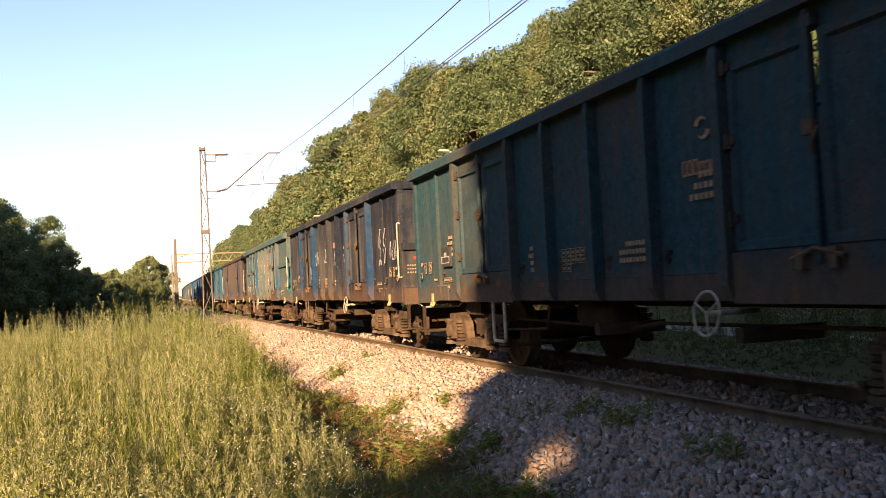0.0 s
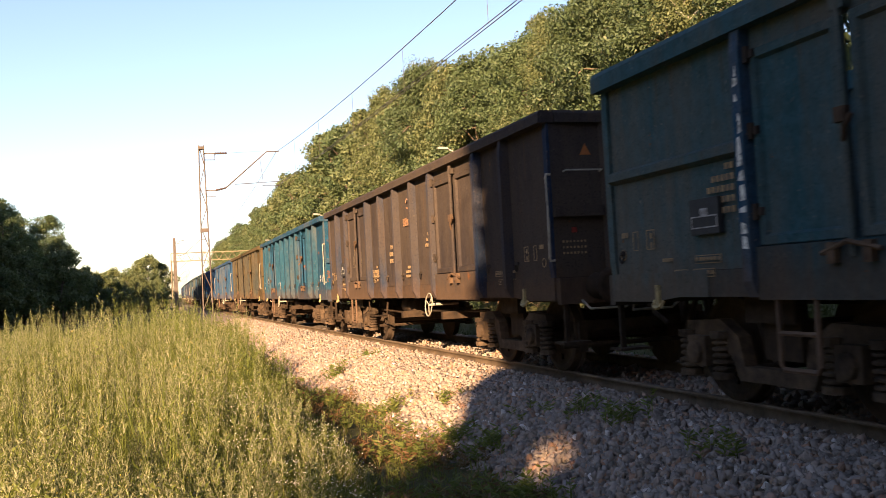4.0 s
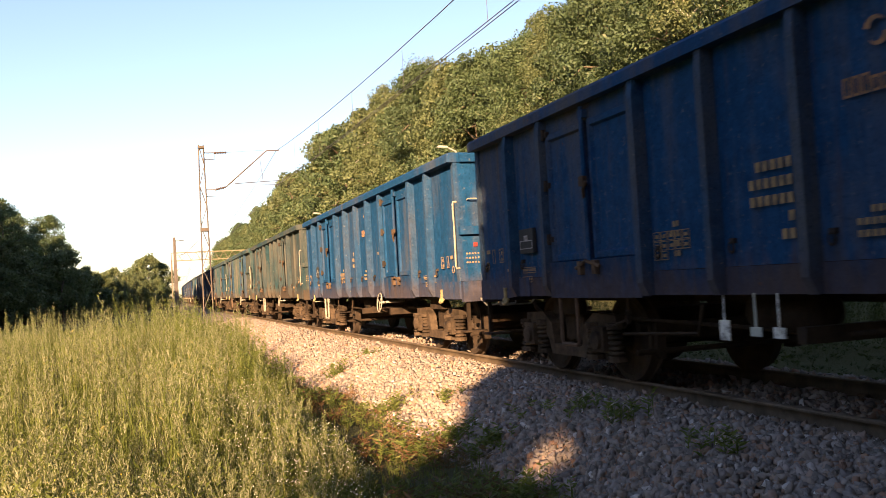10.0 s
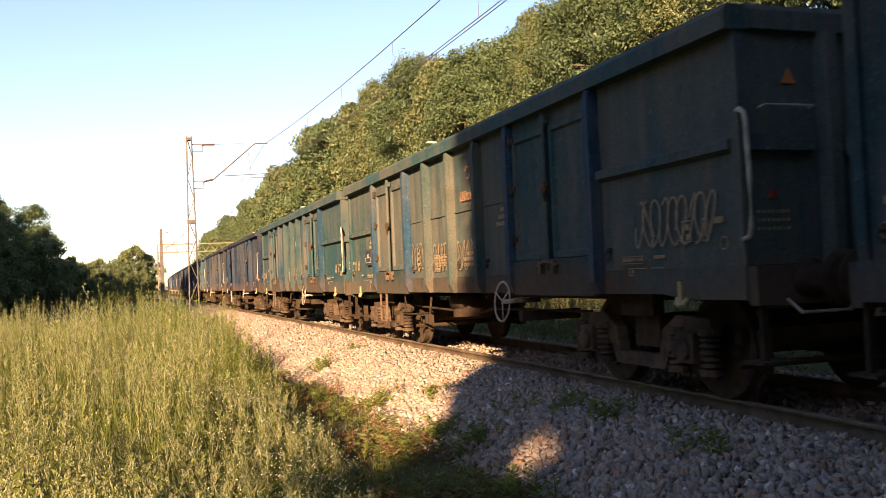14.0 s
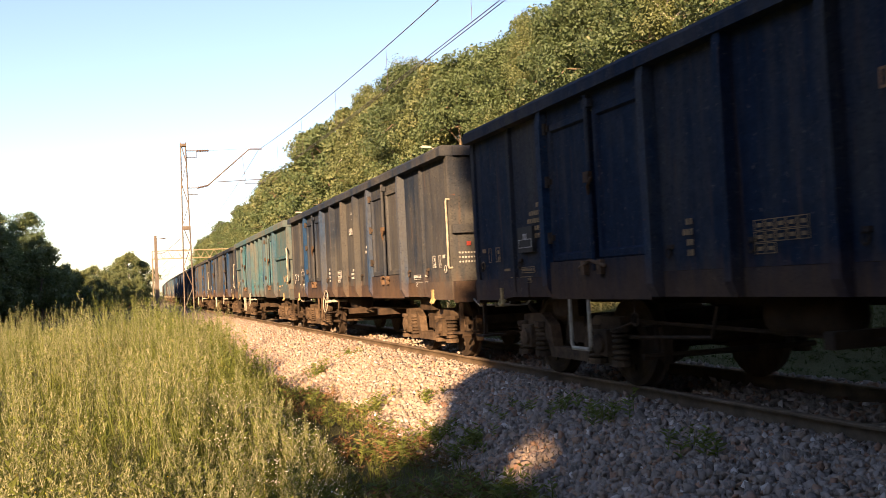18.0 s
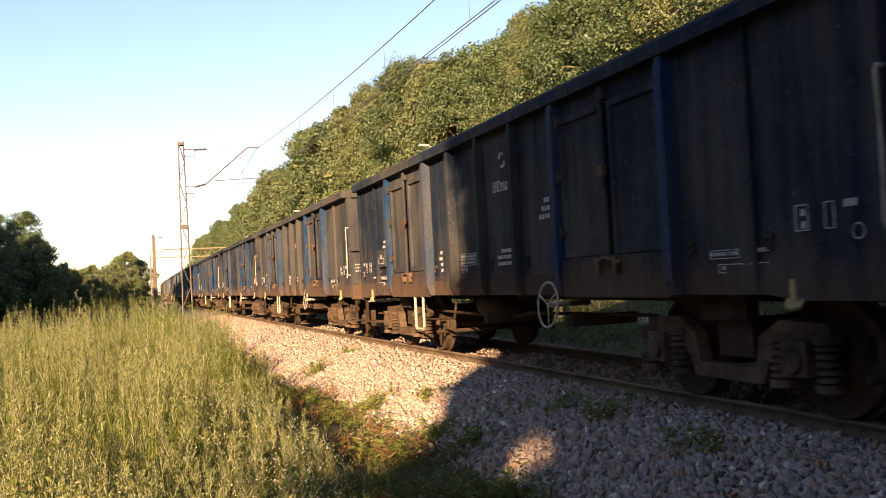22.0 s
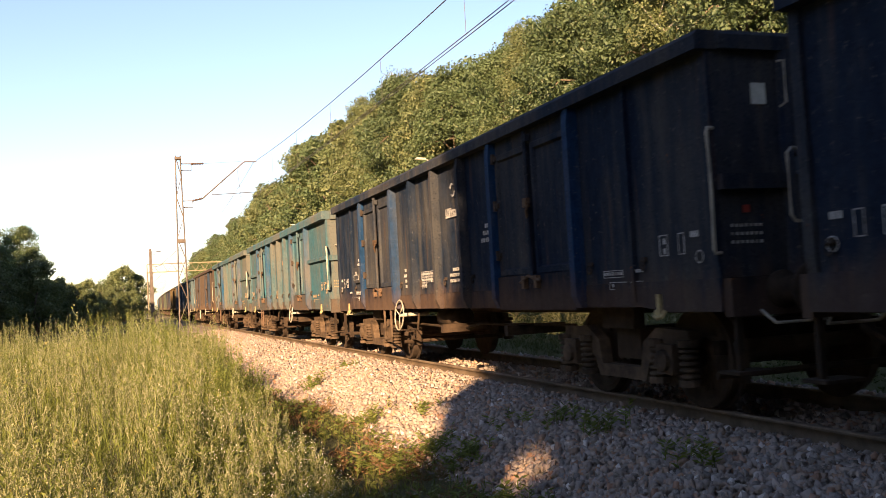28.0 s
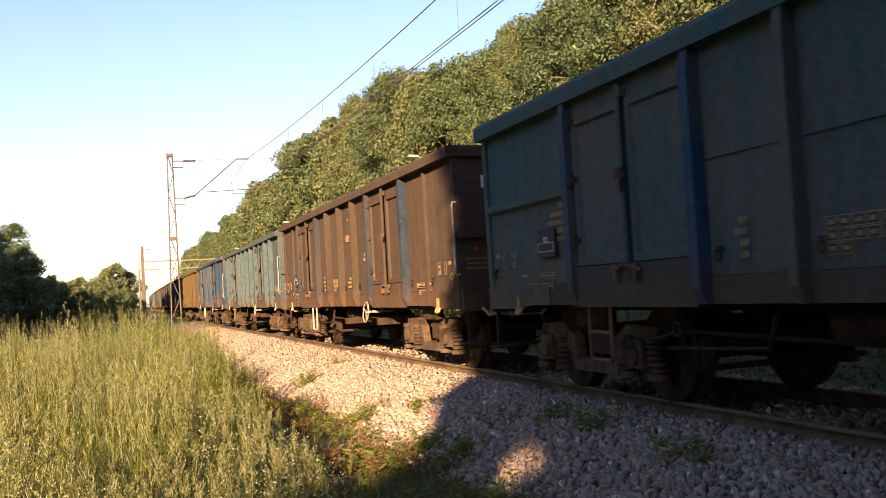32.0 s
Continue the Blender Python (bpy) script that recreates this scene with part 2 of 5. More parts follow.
def tube(bm, points, r, n=8, close=False):
    """A round bar along points; r is one radius or one for each point."""
    pts = [Vector(p) for p in points]
    rs = r if isinstance(r, (list, tuple)) else [r] * len(pts)
    rings = []
    for i, p in enumerate(pts):
        a, b = (pts[i - 1] if i or close else p), (pts[(i + 1) % len(pts)] if i + 1 < len(pts) or close else p)
        q = (b - a).normalized().to_track_quat("Z", "Y")
        rings.append([bm.verts.new(p + q @ Vector((math.cos(t) * rs[i], math.sin(t) * rs[i], 0))) for t in (math.tau * j / n for j in range(n))])
    m = len(rings)
    for i in range(m if close else m - 1):
        r0, r1 = rings[i], rings[(i + 1) % m]
        if close and i == m - 1:
            k = min(range(n), key=lambda s: (r0[0].co - r1[s].co).length)
            r1 = r1[k:] + r1[:k]
        for j in range(n):
            bm.faces.new((r0[j], r0[(j + 1) % n], r1[(j + 1) % n], r1[j]))
    if not close:
        bm.faces.new(rings[0][::-1]), bm.faces.new(rings[-1])


def disc(bm, profile, axis="x", at=(0, 0, 0), n=24):
    """A turned body: profile of (place along the axis, radius)."""
    rings = []
    for w, r in profile:
        ring = []
        for j in range(n):
            c, s = math.cos(math.tau * j / n) * r, math.sin(math.tau * j / n) * r
            p = (w, c, s) if axis == "x" else (c, w, s) if axis == "y" else (c, s, w)
            ring.append(bm.verts.new((p[0] + at[0], p[1] + at[1], p[2] + at[2])))
        rings.append(ring)
    for a, b in zip(rings, rings[1:]):
        for j in range(n):
            bm.faces.new((a[j], a[(j + 1) % n], b[(j + 1) % n], b[j]))
    bm.faces.new(rings[0][::-1]), bm.faces.new(rings[-1])


def finish(bm, name, material, smooth=False, bevel=0.0):
    if bevel:
        bmesh.ops.bevel(bm, geom=bm.edges[:], offset=bevel, segments=1, affect="EDGES", profile=0.5)
    bmesh.ops.recalc_face_normals(bm, faces=bm.faces)
    me = bpy.data.meshes.new(name)
    bm.to_mesh(me)
    bm.free()
    if smooth:
        me.shade_smooth()
    if material is not None:
        me.materials.append(material)
    return me


def part(name, bm, material, parent, label="", smooth=False, bevel=0.0):
    """Links a bmesh (or a mesh) as one mesh object under a thing or a part."""
    me = bm if isinstance(bm, bpy.types.Mesh) else finish(bm, name, material, smooth, bevel)
    ob = new(name, me)
    ob.parent = parent
    return tagged(ob, label)


def thing(name, label, category, group="", kind="", at=None):
    ob = tagged(new(name), label, category, group, kind)
    ob.empty_display_size = 0.2
    if at is not None:
        ob.matrix_basis = at
    return ob


def soup(name, verts, faces, material, smooth=False):
    """A mesh straight from arrays of points and of faces with equal corner counts."""
    me = bpy.data.meshes.new(name)
    verts, faces = np.asarray(verts, np.float32), np.asarray(faces, np.int32)
    n, c = faces.shape
    me.vertices.add(len(verts))
    me.vertices.foreach_set("co", verts.ravel())
    me.loops.add(n * c)
    me.loops.foreach_set("vertex_index", faces.ravel())
    me.polygons.add(n)
    me.polygons.foreach_set("loop_start", np.arange(0, n * c, c, dtype=np.int32))
    me.polygons.foreach_set("material_index", np.zeros(n, np.int32))
    me.update(calc_edges=True)
    for m in material if isinstance(material, (list, tuple)) else [material]:
        me.materials.append(m)
    if smooth:
        me.shade_smooth()
    return me


rng = np.random.default_rng(7)

# ---------------------------------------------------------------- ground and track
GROUND_Z = -0.62


def ground_height(x, y):
    """Meadow left of the line, a low shelf to its right; the bank under the ballast comes on top."""
    off = x - bend(y)
    h = GROUND_Z + 0.05 * math.sin(0.7 * x + 0.31 * y) + 0.04 * math.sin(1.9 * x - 0.83 * y)
    if off > -2.0:
        h += 0.25 * min(1.0, (off + 2.0) / 1.5)
    if off > 9.0:
        h += min(1.2, 0.12 * (off - 9.0))
    if off < -12.0:
        h += min(1.0, 0.03 * (-12.0 - off))
    return h


def build_ground():
    xs = [-900, -500, -250, -120, -70, -45, -32, -24, -18] + [-14 + i * 0.5 for i in range(23)] + [-2.6 + i * 0.6 for i in range(24)] + [13, 16, 20, 28, 45, 80, 150, 300, 600, 1000]
    ys = [-600, -250, -120, -60, -35, -20, -10] + [-5 + i * 0.75 for i in range(60)] + [42, 46, 51, 57, 64, 72, 82, 95, 110, 130, 155, 190, 240, 320, 450, 700, 1200, 2200]
    verts = [(x + bend(min(y, 500)), y, ground_height(x + bend(y), y) if abs(x) < 150 and y < 450 else GROUND_Z) for y in ys for x in xs]
    w = len(xs)
    faces = [(j * w + i, j * w + i + 1, (j + 1) * w + i + 1, (j + 1) * w + i) for j in range(len(ys) - 1) for i in range(w - 1)]
    tagged(new("ground", soup("ground", verts, faces, M["soil"], True)), "meadow ground of dry soil and short grass", "ground", kind="structure")


# cross-section of the ballast bank, offset from the centre line and height
BANK = [(-3.05, -0.70), (-2.75, -0.56), (-2.35, -0.36), (-2.0, -0.215), (-1.65, -0.145), (-1.3, -0.115), (-0.9, -0.11), (-0.62, -0.150), (0.0, -0.16), (0.62, -0.15), (0.9, -0.135), (1.3, -0.14),
        (1.7, -0.20), (2.2, -0.27), (2.9, -0.46), (3.6, -0.62)]


def bank_height(off):
    return float(np.interp(off, [a for a, _ in BANK], [b for _, b in BANK]))


def sweep_ys(a, b, step):
    return [a + i * (b - a) / max(1, round((b - a) / step)) for i in range(max(1, round((b - a) / step)) + 1)]


def build_bank():
    ys = sweep_ys(-30, 60, 1.0) + sweep_ys(64, 420, 6.0)
    verts = [(o + bend(y) + (0.08 * math.sin(1.3 * y + o) if o in (-3.05, -2.75) else 0), y, z + 0.012 * math.sin(3.1 * y + 5 * o)) for y in ys for o, z in BANK]
    w = len(BANK)
    faces = [(j * w + i, j * w + i + 1, (j + 1) * w + i + 1, (j + 1) * w + i) for j in range(len(ys) - 1) for i in range(w - 1)]
    return tagged(new("ballast_bank", soup("ballast_bank", verts, faces, M["gravel"], True)), "bank of crushed grey and brown ballast under the track", "track bed", kind="structure")


RAIL_OFF = 0.755
RAIL_FOOT = [(-0.07, -0.150), (0.07, -0.150), (0.07, -0.138), (0.014, -0.118), (0.010, -0.040), (0.034, -0.030), (0.036, -0.010), (-0.036, -0.010), (-0.034, -0.030), (-0.010, -0.040),
             (-0.014, -0.118), (-0.07, -0.138)]
RAIL_HEAD = [(-0.036, -0.010), (0.036, -0.010), (0.030, 0.0), (-0.030, 0.0)]


def build_track():
    ys = sweep_ys(-30, 40, 5) + sweep_ys(45, 420, 5)
    for side in (-1, 1):
        rail = thing("rail", "worn steel rail with a rusty web and a polished head", "rail", "rails of the track", "structure")
        for name, ring, mat in (("rail_web", RAIL_FOOT, M["rail_side"]), ("rail_head", RAIL_HEAD, M["rail_top"])):
            verts = [(side * RAIL_OFF + bend(y) + u, y, v) for y in ys for u, v in ring]
            w = len(ring)
            faces = [(j * w + i, j * w + (i + 1) % w, (j + 1) * w + (i + 1) % w, (j + 1) * w + i) for j in range(len(ys) - 1) for i in range(w)]
            part(name, soup(name, verts, faces, mat), None, rail)
    bm = bmesh.new()
    prism(bm, [(-1.28, -0.30), (1.28, -0.30), (1.26, -0.165), (0.4, -0.155), (0.3, -0.19), (-0.3, -0.19), (-0.4, -0.155), (-1.26, -0.165)], -0.13, 0.13)
    slab = finish(bm, "sleeper_slab", M["concrete"])
    bm = bmesh.new()
    prism(bm, [(-0.17, -0.165), (0.17, -0.165), (0.17, -0.148), (0.15, -0.145), (0.145, -0.10), (0.105, -0.10), (0.10, -0.128), (0.045, -0.134), (-0.045, -0.134), (-0.10, -0.128), (-0.105, -0.10), (-0.145, -0.10), (-0.15, -0.145), (-0.17, -0.148)], -0.06, 0.06)
    clip = finish(bm, "rail_clip", M["clip"])
    for i in range(150):
        y = -8 + i * 0.6
        sl = thing("sleeper", "grey concrete sleeper half buried in ballast", "sleeper", "sleepers under the rails", at=pose(bend(y), y, 0, 0, 0, -math.degrees(2 * CURVE * max(y, 0))))
        part("slab", slab, None, sl)
        if y < 50:
            for s in (-1, 1):
                c = part("clip", clip, None, sl)
                c.location.x = s * RAIL_OFF


build_ground()
bank = build_bank()
build_track()
# ---------------------------------------------------------------- freight wagons
# A wagon's own space: x across, y along with the leading end at -LEN / 2, z up from the rail head.
LEN, PITCH = 13.04, 14.04
HALF = 1.33                      # plate of the side wall
SILL = 1.16                      # underside of the side panels
R_WHEEL = 0.46
DOOR = (2.25, 4.33)              # first and last post of the door opening, from the end of the body
MID = (5.42, 6.52, 7.62)


def bar_marks(rows, width, cell, height, x, y, z, mat_bm):
    """Rows of small bars in place of stencilled figures, on the side plate at x."""
    for r, n in enumerate(rows):
        for i in range(n):
            y0 = y + i * cell
            box(mat_bm, x - 0.003, x, y0, y0 + cell * width, z - r * height * 1.7 - height, z - r * height * 1.7)


def swirl(bm, x, y, z, r):
    """Round two-stroke emblem, as plain curved strokes."""
    for turn in (0.0, math.pi):
        prev = None
        for i in range(9):
            a = turn + 0.3 + i * 0.27
            inner, outer = r * (0.50 + 0.02 * i), r * (1.0 - 0.035 * i)
            p = [bm.verts.new((x - 0.003, y + math.cos(a) * q, z + math.sin(a) * q)) for q in (inner, outer)]
            if prev:
                bm.faces.new((prev[0], prev[1], p[1], p[0]))
            prev = p


def frame_outline(bm, x, y0, y1, z0, z1, w=0.012):
    box(bm, x - 0.003, x, y0, y1, z0, z0 + w), box(bm, x - 0.003, x, y0, y1, z1 - w, z1)
    box(bm, x - 0.003, x, y0, y0 + w, z0 + w, z1 - w), box(bm, x - 0.003, x, y1 - w, y1, z0 + w, z1 - w)


def build_bogie(mats, full=True):
    """One bogie at the origin: side frames, springs, axle boxes, wheelsets, brake gear."""
    bo = new("bogie")
    for s in (-1, 1):
        bm = bmesh.new()
        x0, x1 = s * 0.98, s * 1.10
        ring = [(-1.18, 0.60), (-1.15, 0.72), (-0.66, 0.74), (-0.42, 0.60), (-0.36, 0.36), (0.36, 0.36), (0.42, 0.60), (0.66, 0.74), (1.15, 0.72), (1.18, 0.60),
                (0.72, 0.58), (0.52, 0.42), (0.44, 0.24), (-0.44, 0.24), (-0.52, 0.42), (-0.72, 0.58)]
        prism(bm, ring, min(x0, x1), max(x0, x1), "x")
        part("side_frame", bm, mats["bogie"], bo)
        for y in (-0.9, 0.9):
            bm = bmesh.new()
            box(bm, s * 1.07 - 0.12, s * 1.07 + 0.12, y - 0.13, y + 0.13, 0.34, 0.60)
            disc(bm, [(s * 1.19, 0.10), (s * 1.23, 0.095), (s * 1.24, 0.06)], "x", (0, y, 0.46), 12)
            part("axle_box", bm, mats["bogie"], bo)
            for d in (-0.24, 0.24) if full else ():
                bm = bmesh.new()
                coils = [(0.30 + i * 0.055 + q, 0.055 + 0.033 * (q > 0.01 and q < 0.04)) for i in range(5) for q in (0.0, 0.015, 0.035, 0.05)]
                disc(bm, [(0.24, 0.10), (0.295, 0.10)] + coils + [(0.58, 0.10), (0.64, 0.10)], "z", (s * 1.09, y + d, 0), 10)
                part("spring", bm, mats["bogie"], bo)
        bm = bmesh.new()
        box(bm, s * 1.05 - 0.06, s * 1.05 + 0.06, -0.30, 0.30, 0.72, 0.94)
        part("side_bearer", bm, mats["under"], bo)
    bm = bmesh.new()
    box(bm, -1.0, 1.0, -0.22, 0.22, 0.42, 0.72)
    box(bm, -0.9, 0.9, -1.3, -1.22, 0.50, 0.62), box(bm, -0.9, 0.9, 1.22, 1.3, 0.50, 0.62)
    part("bolster", bm, mats["under"], bo)
    for y in (-1.42, -0.38, 0.38, 1.42) if full else ():
        bm = bmesh.new()
        tube(bm, [(-1.02, y, 0.34), (1.02, y, 0.34)], 0.032, 6)
        part("brake_beam", bm, mats["under"], bo)
        bm = bmesh.new()
        turn = 1 if y in (-1.42, 0.38) else -1
        prism(bm, [(y - 0.03, 0.26), (y + turn * 0.05, 0.30), (y + turn * 0.02, 0.46), (y + turn * 0.06, 0.60), (y - 0.03, 0.64)], -0.80, -0.70, "x")
        part("brake_shoe", bm, mats["under"], bo)
    for y in (-0.9, 0.9):
        bm = bmesh.new()
        for s in (-1, 1):
            prof = [(0.675, 0.40), (0.68, 0.492), (0.705, 0.488), (0.71, R_WHEEL + 0.004), (0.805, R_WHEEL - 0.002), (0.81, 0.40), (0.785, 0.37), (0.765, 0.18), (0.80, 0.14), (0.80, 0.09), (0.70, 0.09)]
            disc(bm, [(s * w, r) for w, r in prof], "x", (0, 0, 0), 28)
        tube(bm, [(-1.05, 0, 0), (1.05, 0, 0)], 0.085, 10)
        for a in (0.4, 2.5, 4.6):       # balance marks that show the turning
            for s in (-1, 1):
                box(bm, s * 0.795 - 0.012, s * 0.795 + 0.012, math.cos(a) * 0.28 - 0.03, math.cos(a) * 0.28 + 0.03, math.sin(a) * 0.28 - 0.03, math.sin(a) * 0.28 + 0.03)
        ws = part("wheelset", bm, mats["wheel"], bo, "steel wheelset with worn dull treads", True)
        ws.location = (0, y, R_WHEEL)
        ws.data.set_sharp_from_angle(angle=0.6)
    return bo


def build_wagon(kind, full=True):
    """kind 'a': end bays with one wide panel and a level rib; 'b': thin extra ribs; 'c': older, with heavy ribs and a step ladder."""
    top = {"a": 3.13, "b": 3.09, "c": 3.045}[kind]
    rim_h = {"a": 0.19, "b": 0.15, "c": 0.14}[kind]
    wg = thing("freight_wagon", "open four-axle freight wagon", "freight wagon", "wagons of the train")
    y0, y1 = -LEN / 2, LEN / 2
    rim_z = top - rim_h
    P = M["paint"]

    def painted(name, bm, label="", bevel=0.0, mat=None):
        ob = part(name, bm, mat or P, wg, label, False, bevel)
        return ob

    # floor and the shell behind the near panels
    bm = bmesh.new()
    box(bm, -HALF + 0.02, HALF - 0.02, y0 + 0.03, y1 - 0.03, SILL - 0.02, SILL + 0.06)
    part("floor", bm, M["under"], wg)
    # far side wall
    bm = bmesh.new()
    box(bm, HALF - 0.01, HALF + 0.01, y0, y1, SILL, rim_z)
    for y in [y0 + d for d in DOOR] + [y0 + d for d in MID] + [y1 - d for d in DOOR]:
        box(bm, HALF + 0.01, HALF + 0.11, y - 0.05, y + 0.05, SILL - 0.2, rim_z)
    painted("far_side_wall", bm)

    # posts of the near side
    posts = [(y0 + 0.045, 0.05)] + [(y0 + d, 0.055) for d in DOOR] + [(y0 + d, 0.045) for d in MID] + [(y1 - d, 0.055) for d in reversed(DOOR)] + [(y1 - 0.045, 0.05)]
    if kind != "a":
        posts += [(y0 + 1.25, 0.028 if kind == "b" else 0.045), (y1 - 1.25, 0.028 if kind == "b" else 0.045)]
    posts.sort()
    for i, (y, w) in enumerate(posts):
        end = i in (0, len(posts) - 1)
        d = 0.035 if end else 0.05 if w < 0.03 else 0.125
        bm = bmesh.new()
        lo = SILL - (0.0 if end else 0.22)
        ring = [(-HALF, lo + 0.0), (-HALF - d * 0.55, lo), (-HALF - d, lo + 0.12), (-HALF - d, rim_z - 0.16), (-HALF - d * 0.85, rim_z), (-HALF, rim_z)]
        vs = [[bm.verts.new((u, y + s * w, v)) for u, v in ring] for s in (-1, 1)]
        n = len(ring)
        for j in range(n):
            bm.faces.new((vs[0][j], vs[0][(j + 1) % n], vs[1][(j + 1) % n], vs[1][j]))
        bm.faces.new(vs[0][::-1]), bm.faces.new(vs[1])
        painted("post", bm, mat=M["paint_post"] if w == 0.055 or kind == "c" else None)
    # panels between the posts, and doors
    doors = [(y0 + DOOR[0], y0 + DOOR[1]), (y1 - DOOR[1], y1 - DOOR[0])]
    for (ya, wa), (yb, wb) in zip(posts, posts[1:]):
        a, b = ya + wa, yb - wb
        isdoor = any(abs(ya - d[0]) < 0.01 for d in doors)
        if not isdoor:
            bm = bmesh.new()
            m = (a + b) / 2
            bulge = 0.014
            cols = [(a, 0), (a * 0.6 + b * 0.4, bulge), (m, bulge * 0.4), (a * 0.3 + b * 0.7, bulge * 1.2), (b, 0)]
            zs = [SILL, SILL + 0.5, SILL + 1.1, rim_z]
            g = [[bm.verts.new((-HALF + (k * (0.3 + 0.7 * math.sin(2.3 * z + 4 * y)) if 0 < zi < 3 else 0), y, z)) for y, k in cols] for zi, z in enumerate(zs)]
            for r in range(3):
                for c in range(4):
                    bm.faces.new((g[r][c], g[r + 1][c], g[r + 1][c + 1], g[r][c + 1]))
            back = [bm.verts.new((-HALF + 0.03, y, z)) for y, z in ((a, SILL), (b, SILL), (b, rim_z), (a, rim_z))]
            bm.faces.new(back)
            if full and kind == "a" and b - a > 0.5:
                box(bm, -HALF - 0.017, -HALF - 0.004, a, b, SILL + 0.90, SILL + 0.912)      # weld seam
            panel = painted("side_panel", bm)
            if full and b - a > 0.5:
                bm = bmesh.new()
                yr, zr = b - 0.13, SILL + 0.15
                tube(bm, [(-HALF - 0.035, yr + 0.032 * math.cos(q), zr + 0.045 * math.sin(q)) for q in (math.tau * i / 8 for i in range(8))], 0.010, 5, True)
                box(bm, -HALF - 0.03, -HALF, yr - 0.03, yr + 0.03, zr + 0.03, zr + 0.07)
                part("lashing_ring", bm, M["lock"], panel)
            if kind == "a" and (abs(ya - posts[0][0]) < 0.01 or abs(yb - posts[-1][0]) < 0.01):
                bm = bmesh.new()
                zz = SILL + 0.93
                ring = [(-HALF, zz - 0.07), (-HALF - 0.065, zz - 0.04), (-HALF - 0.065, zz + 0.03), (-HALF, zz + 0.06)]
                prism(bm, ring, a, b)
                painted("level_rib", bm)
            continue
        # door opening: two leaves, hinge side posts, locking bar
        m = (a + b) / 2
        z0, z1 = SILL + 0.16, rim_z - 0.17
        bm = bmesh.new()
        box(bm, -HALF - 0.02, -HALF + 0.02, a, b, z1 + 0.01, rim_z)
        painted("door_header", bm)
        bm = bmesh.new()
        box(bm, -HALF - 0.075, -HALF + 0.02, a, b, SILL - 0.24, z0 - 0.01)
        painted("door_sill", bm, mat=M["paint_sill"])
        for s, (da, db) in ((0, (a + 0.02, m - 0.05)), (1, (m + 0.05, b - 0.02))):
            bm = bmesh.new()
            rings = [[bm.verts.new((x, y, z)) for y, z in ((da + i, z0 + i), (db - i, z0 + i), (db - i, z1 - i), (da + i, z1 - i))]
                     for x, i in ((-HALF + 0.015, 0.0), (-HALF - 0.045, 0.0), (-HALF - 0.05, 0.006), (-HALF - 0.05, 0.065), (-HALF - 0.015, 0.085))]
            for ra, rb in zip(rings, rings[1:]):
                for j in range(4):
                    bm.faces.new((ra[j], ra[(j + 1) % 4], rb[(j + 1) % 4], rb[j]))
            bm.faces.new(rings[-1]), bm.faces.new(rings[0][::-1])
            leaf = painted("door", bm)
            for hz in ((0.25, 0.85, 1.42) if full else ()):
                yh = da if s == 0 else db
                bm = bmesh.new()
                tube(bm, [(-HALF - 0.07, yh, z0 + hz - 0.06), (-HALF - 0.07, yh, z0 + hz + 0.06)], 0.028, 6)
                box(bm, -HALF - 0.07, -HALF - 0.03, yh - 0.07, yh + 0.07, z0 + hz - 0.03, z0 + hz + 0.03)
                part("hinge", bm, M["lock"], leaf)
        bm = bmesh.new()
        tube(bm, [(-HALF - 0.085, m, z0 - 0.12), (-HALF - 0.085, m, z1 + 0.14)], 0.026, 8)
        box(bm, -HALF - 0.10, -HALF - 0.04, m - 0.06, m + 0.06, z1 + 0.02, z1 + 0.10)
        bar = painted("locking_bar", bm)
        if full:
            bm = bmesh.new()
            tube(bm, [(-HALF - 0.10, m, z0 + 0.62), (-HALF - 0.13, m - 0.04, z0 + 0.70), (-HALF - 0.12, m - 0.10, z0 + 0.78)], 0.018, 6)
            box(bm, -HALF - 0.13, -HALF - 0.08, m - 0.05, m + 0.05, z0 + 0.74, z0 + 0.84)
            part("lever", bm, M["latch"], bar)
            bm = bmesh.new()
            for q in (-0.16, 0.16):
                box(bm, -HALF - 0.13, -HALF - 0.05, m + q - 0.035, m + q + 0.035, z0 - 0.16, z0 - 0.02)
            tube(bm, [(-HALF - 0.11, m - 0.26, z0 - 0.08), (-HALF - 0.13, m, z0 - 0.02), (-HALF - 0.11, m + 0.26, z0 - 0.09)], 0.018, 6)
            part("latch", bm, M["latch"], bar)

    # rim round the top
    bm = bmesh.new()
    o = HALF + 0.13
    prof = [(0.0, 0.0), (0.0, rim_h * 0.75), (0.03, rim_h), (0.19, rim_h), (0.19, 0.0)]
    for s in (-1, 1):
        prism(bm, [(s * (o - u), rim_z + v) for u, v in prof], y0 - 0.02, y1 + 0.02)
    for s, ye in ((-1, y0), (1, y1)):
        prism(bm, [(ye + s * (0.06 - u), rim_z + v) for u, v in prof], -o + 0.19, o - 0.19, "x")
    painted("top_rim", bm)

    # side sill below the panels
    for a, b in ((y0, y0 + DOOR[0]), (y0 + DOOR[1], y1 - DOOR[1]), (y1 - DOOR[0], y1)):
        bm = bmesh.new()
        box(bm, -HALF - 0.012, -HALF + 0.06, a + 0.06, b - 0.06, SILL - 0.22, SILL - 0.004)
        painted("side_sill", bm, mat=M["paint_sill"])
    bm = bmesh.new()
    box(bm, -0.25, 0.25, y0 + 0.1, y1 - 0.1, 0.82, SILL - 0.03)
    box(bm, HALF - 0.06, HALF, y0, y1, SILL - 0.22, SILL)
    for y in [y0 + 2.02, y1 - 2.02, y0 + 4.3, y1 - 4.3, 0]:
        box(bm, -HALF + 0.06, HALF - 0.06, y - 0.12, y + 0.12, 0.95, SILL - 0.03)
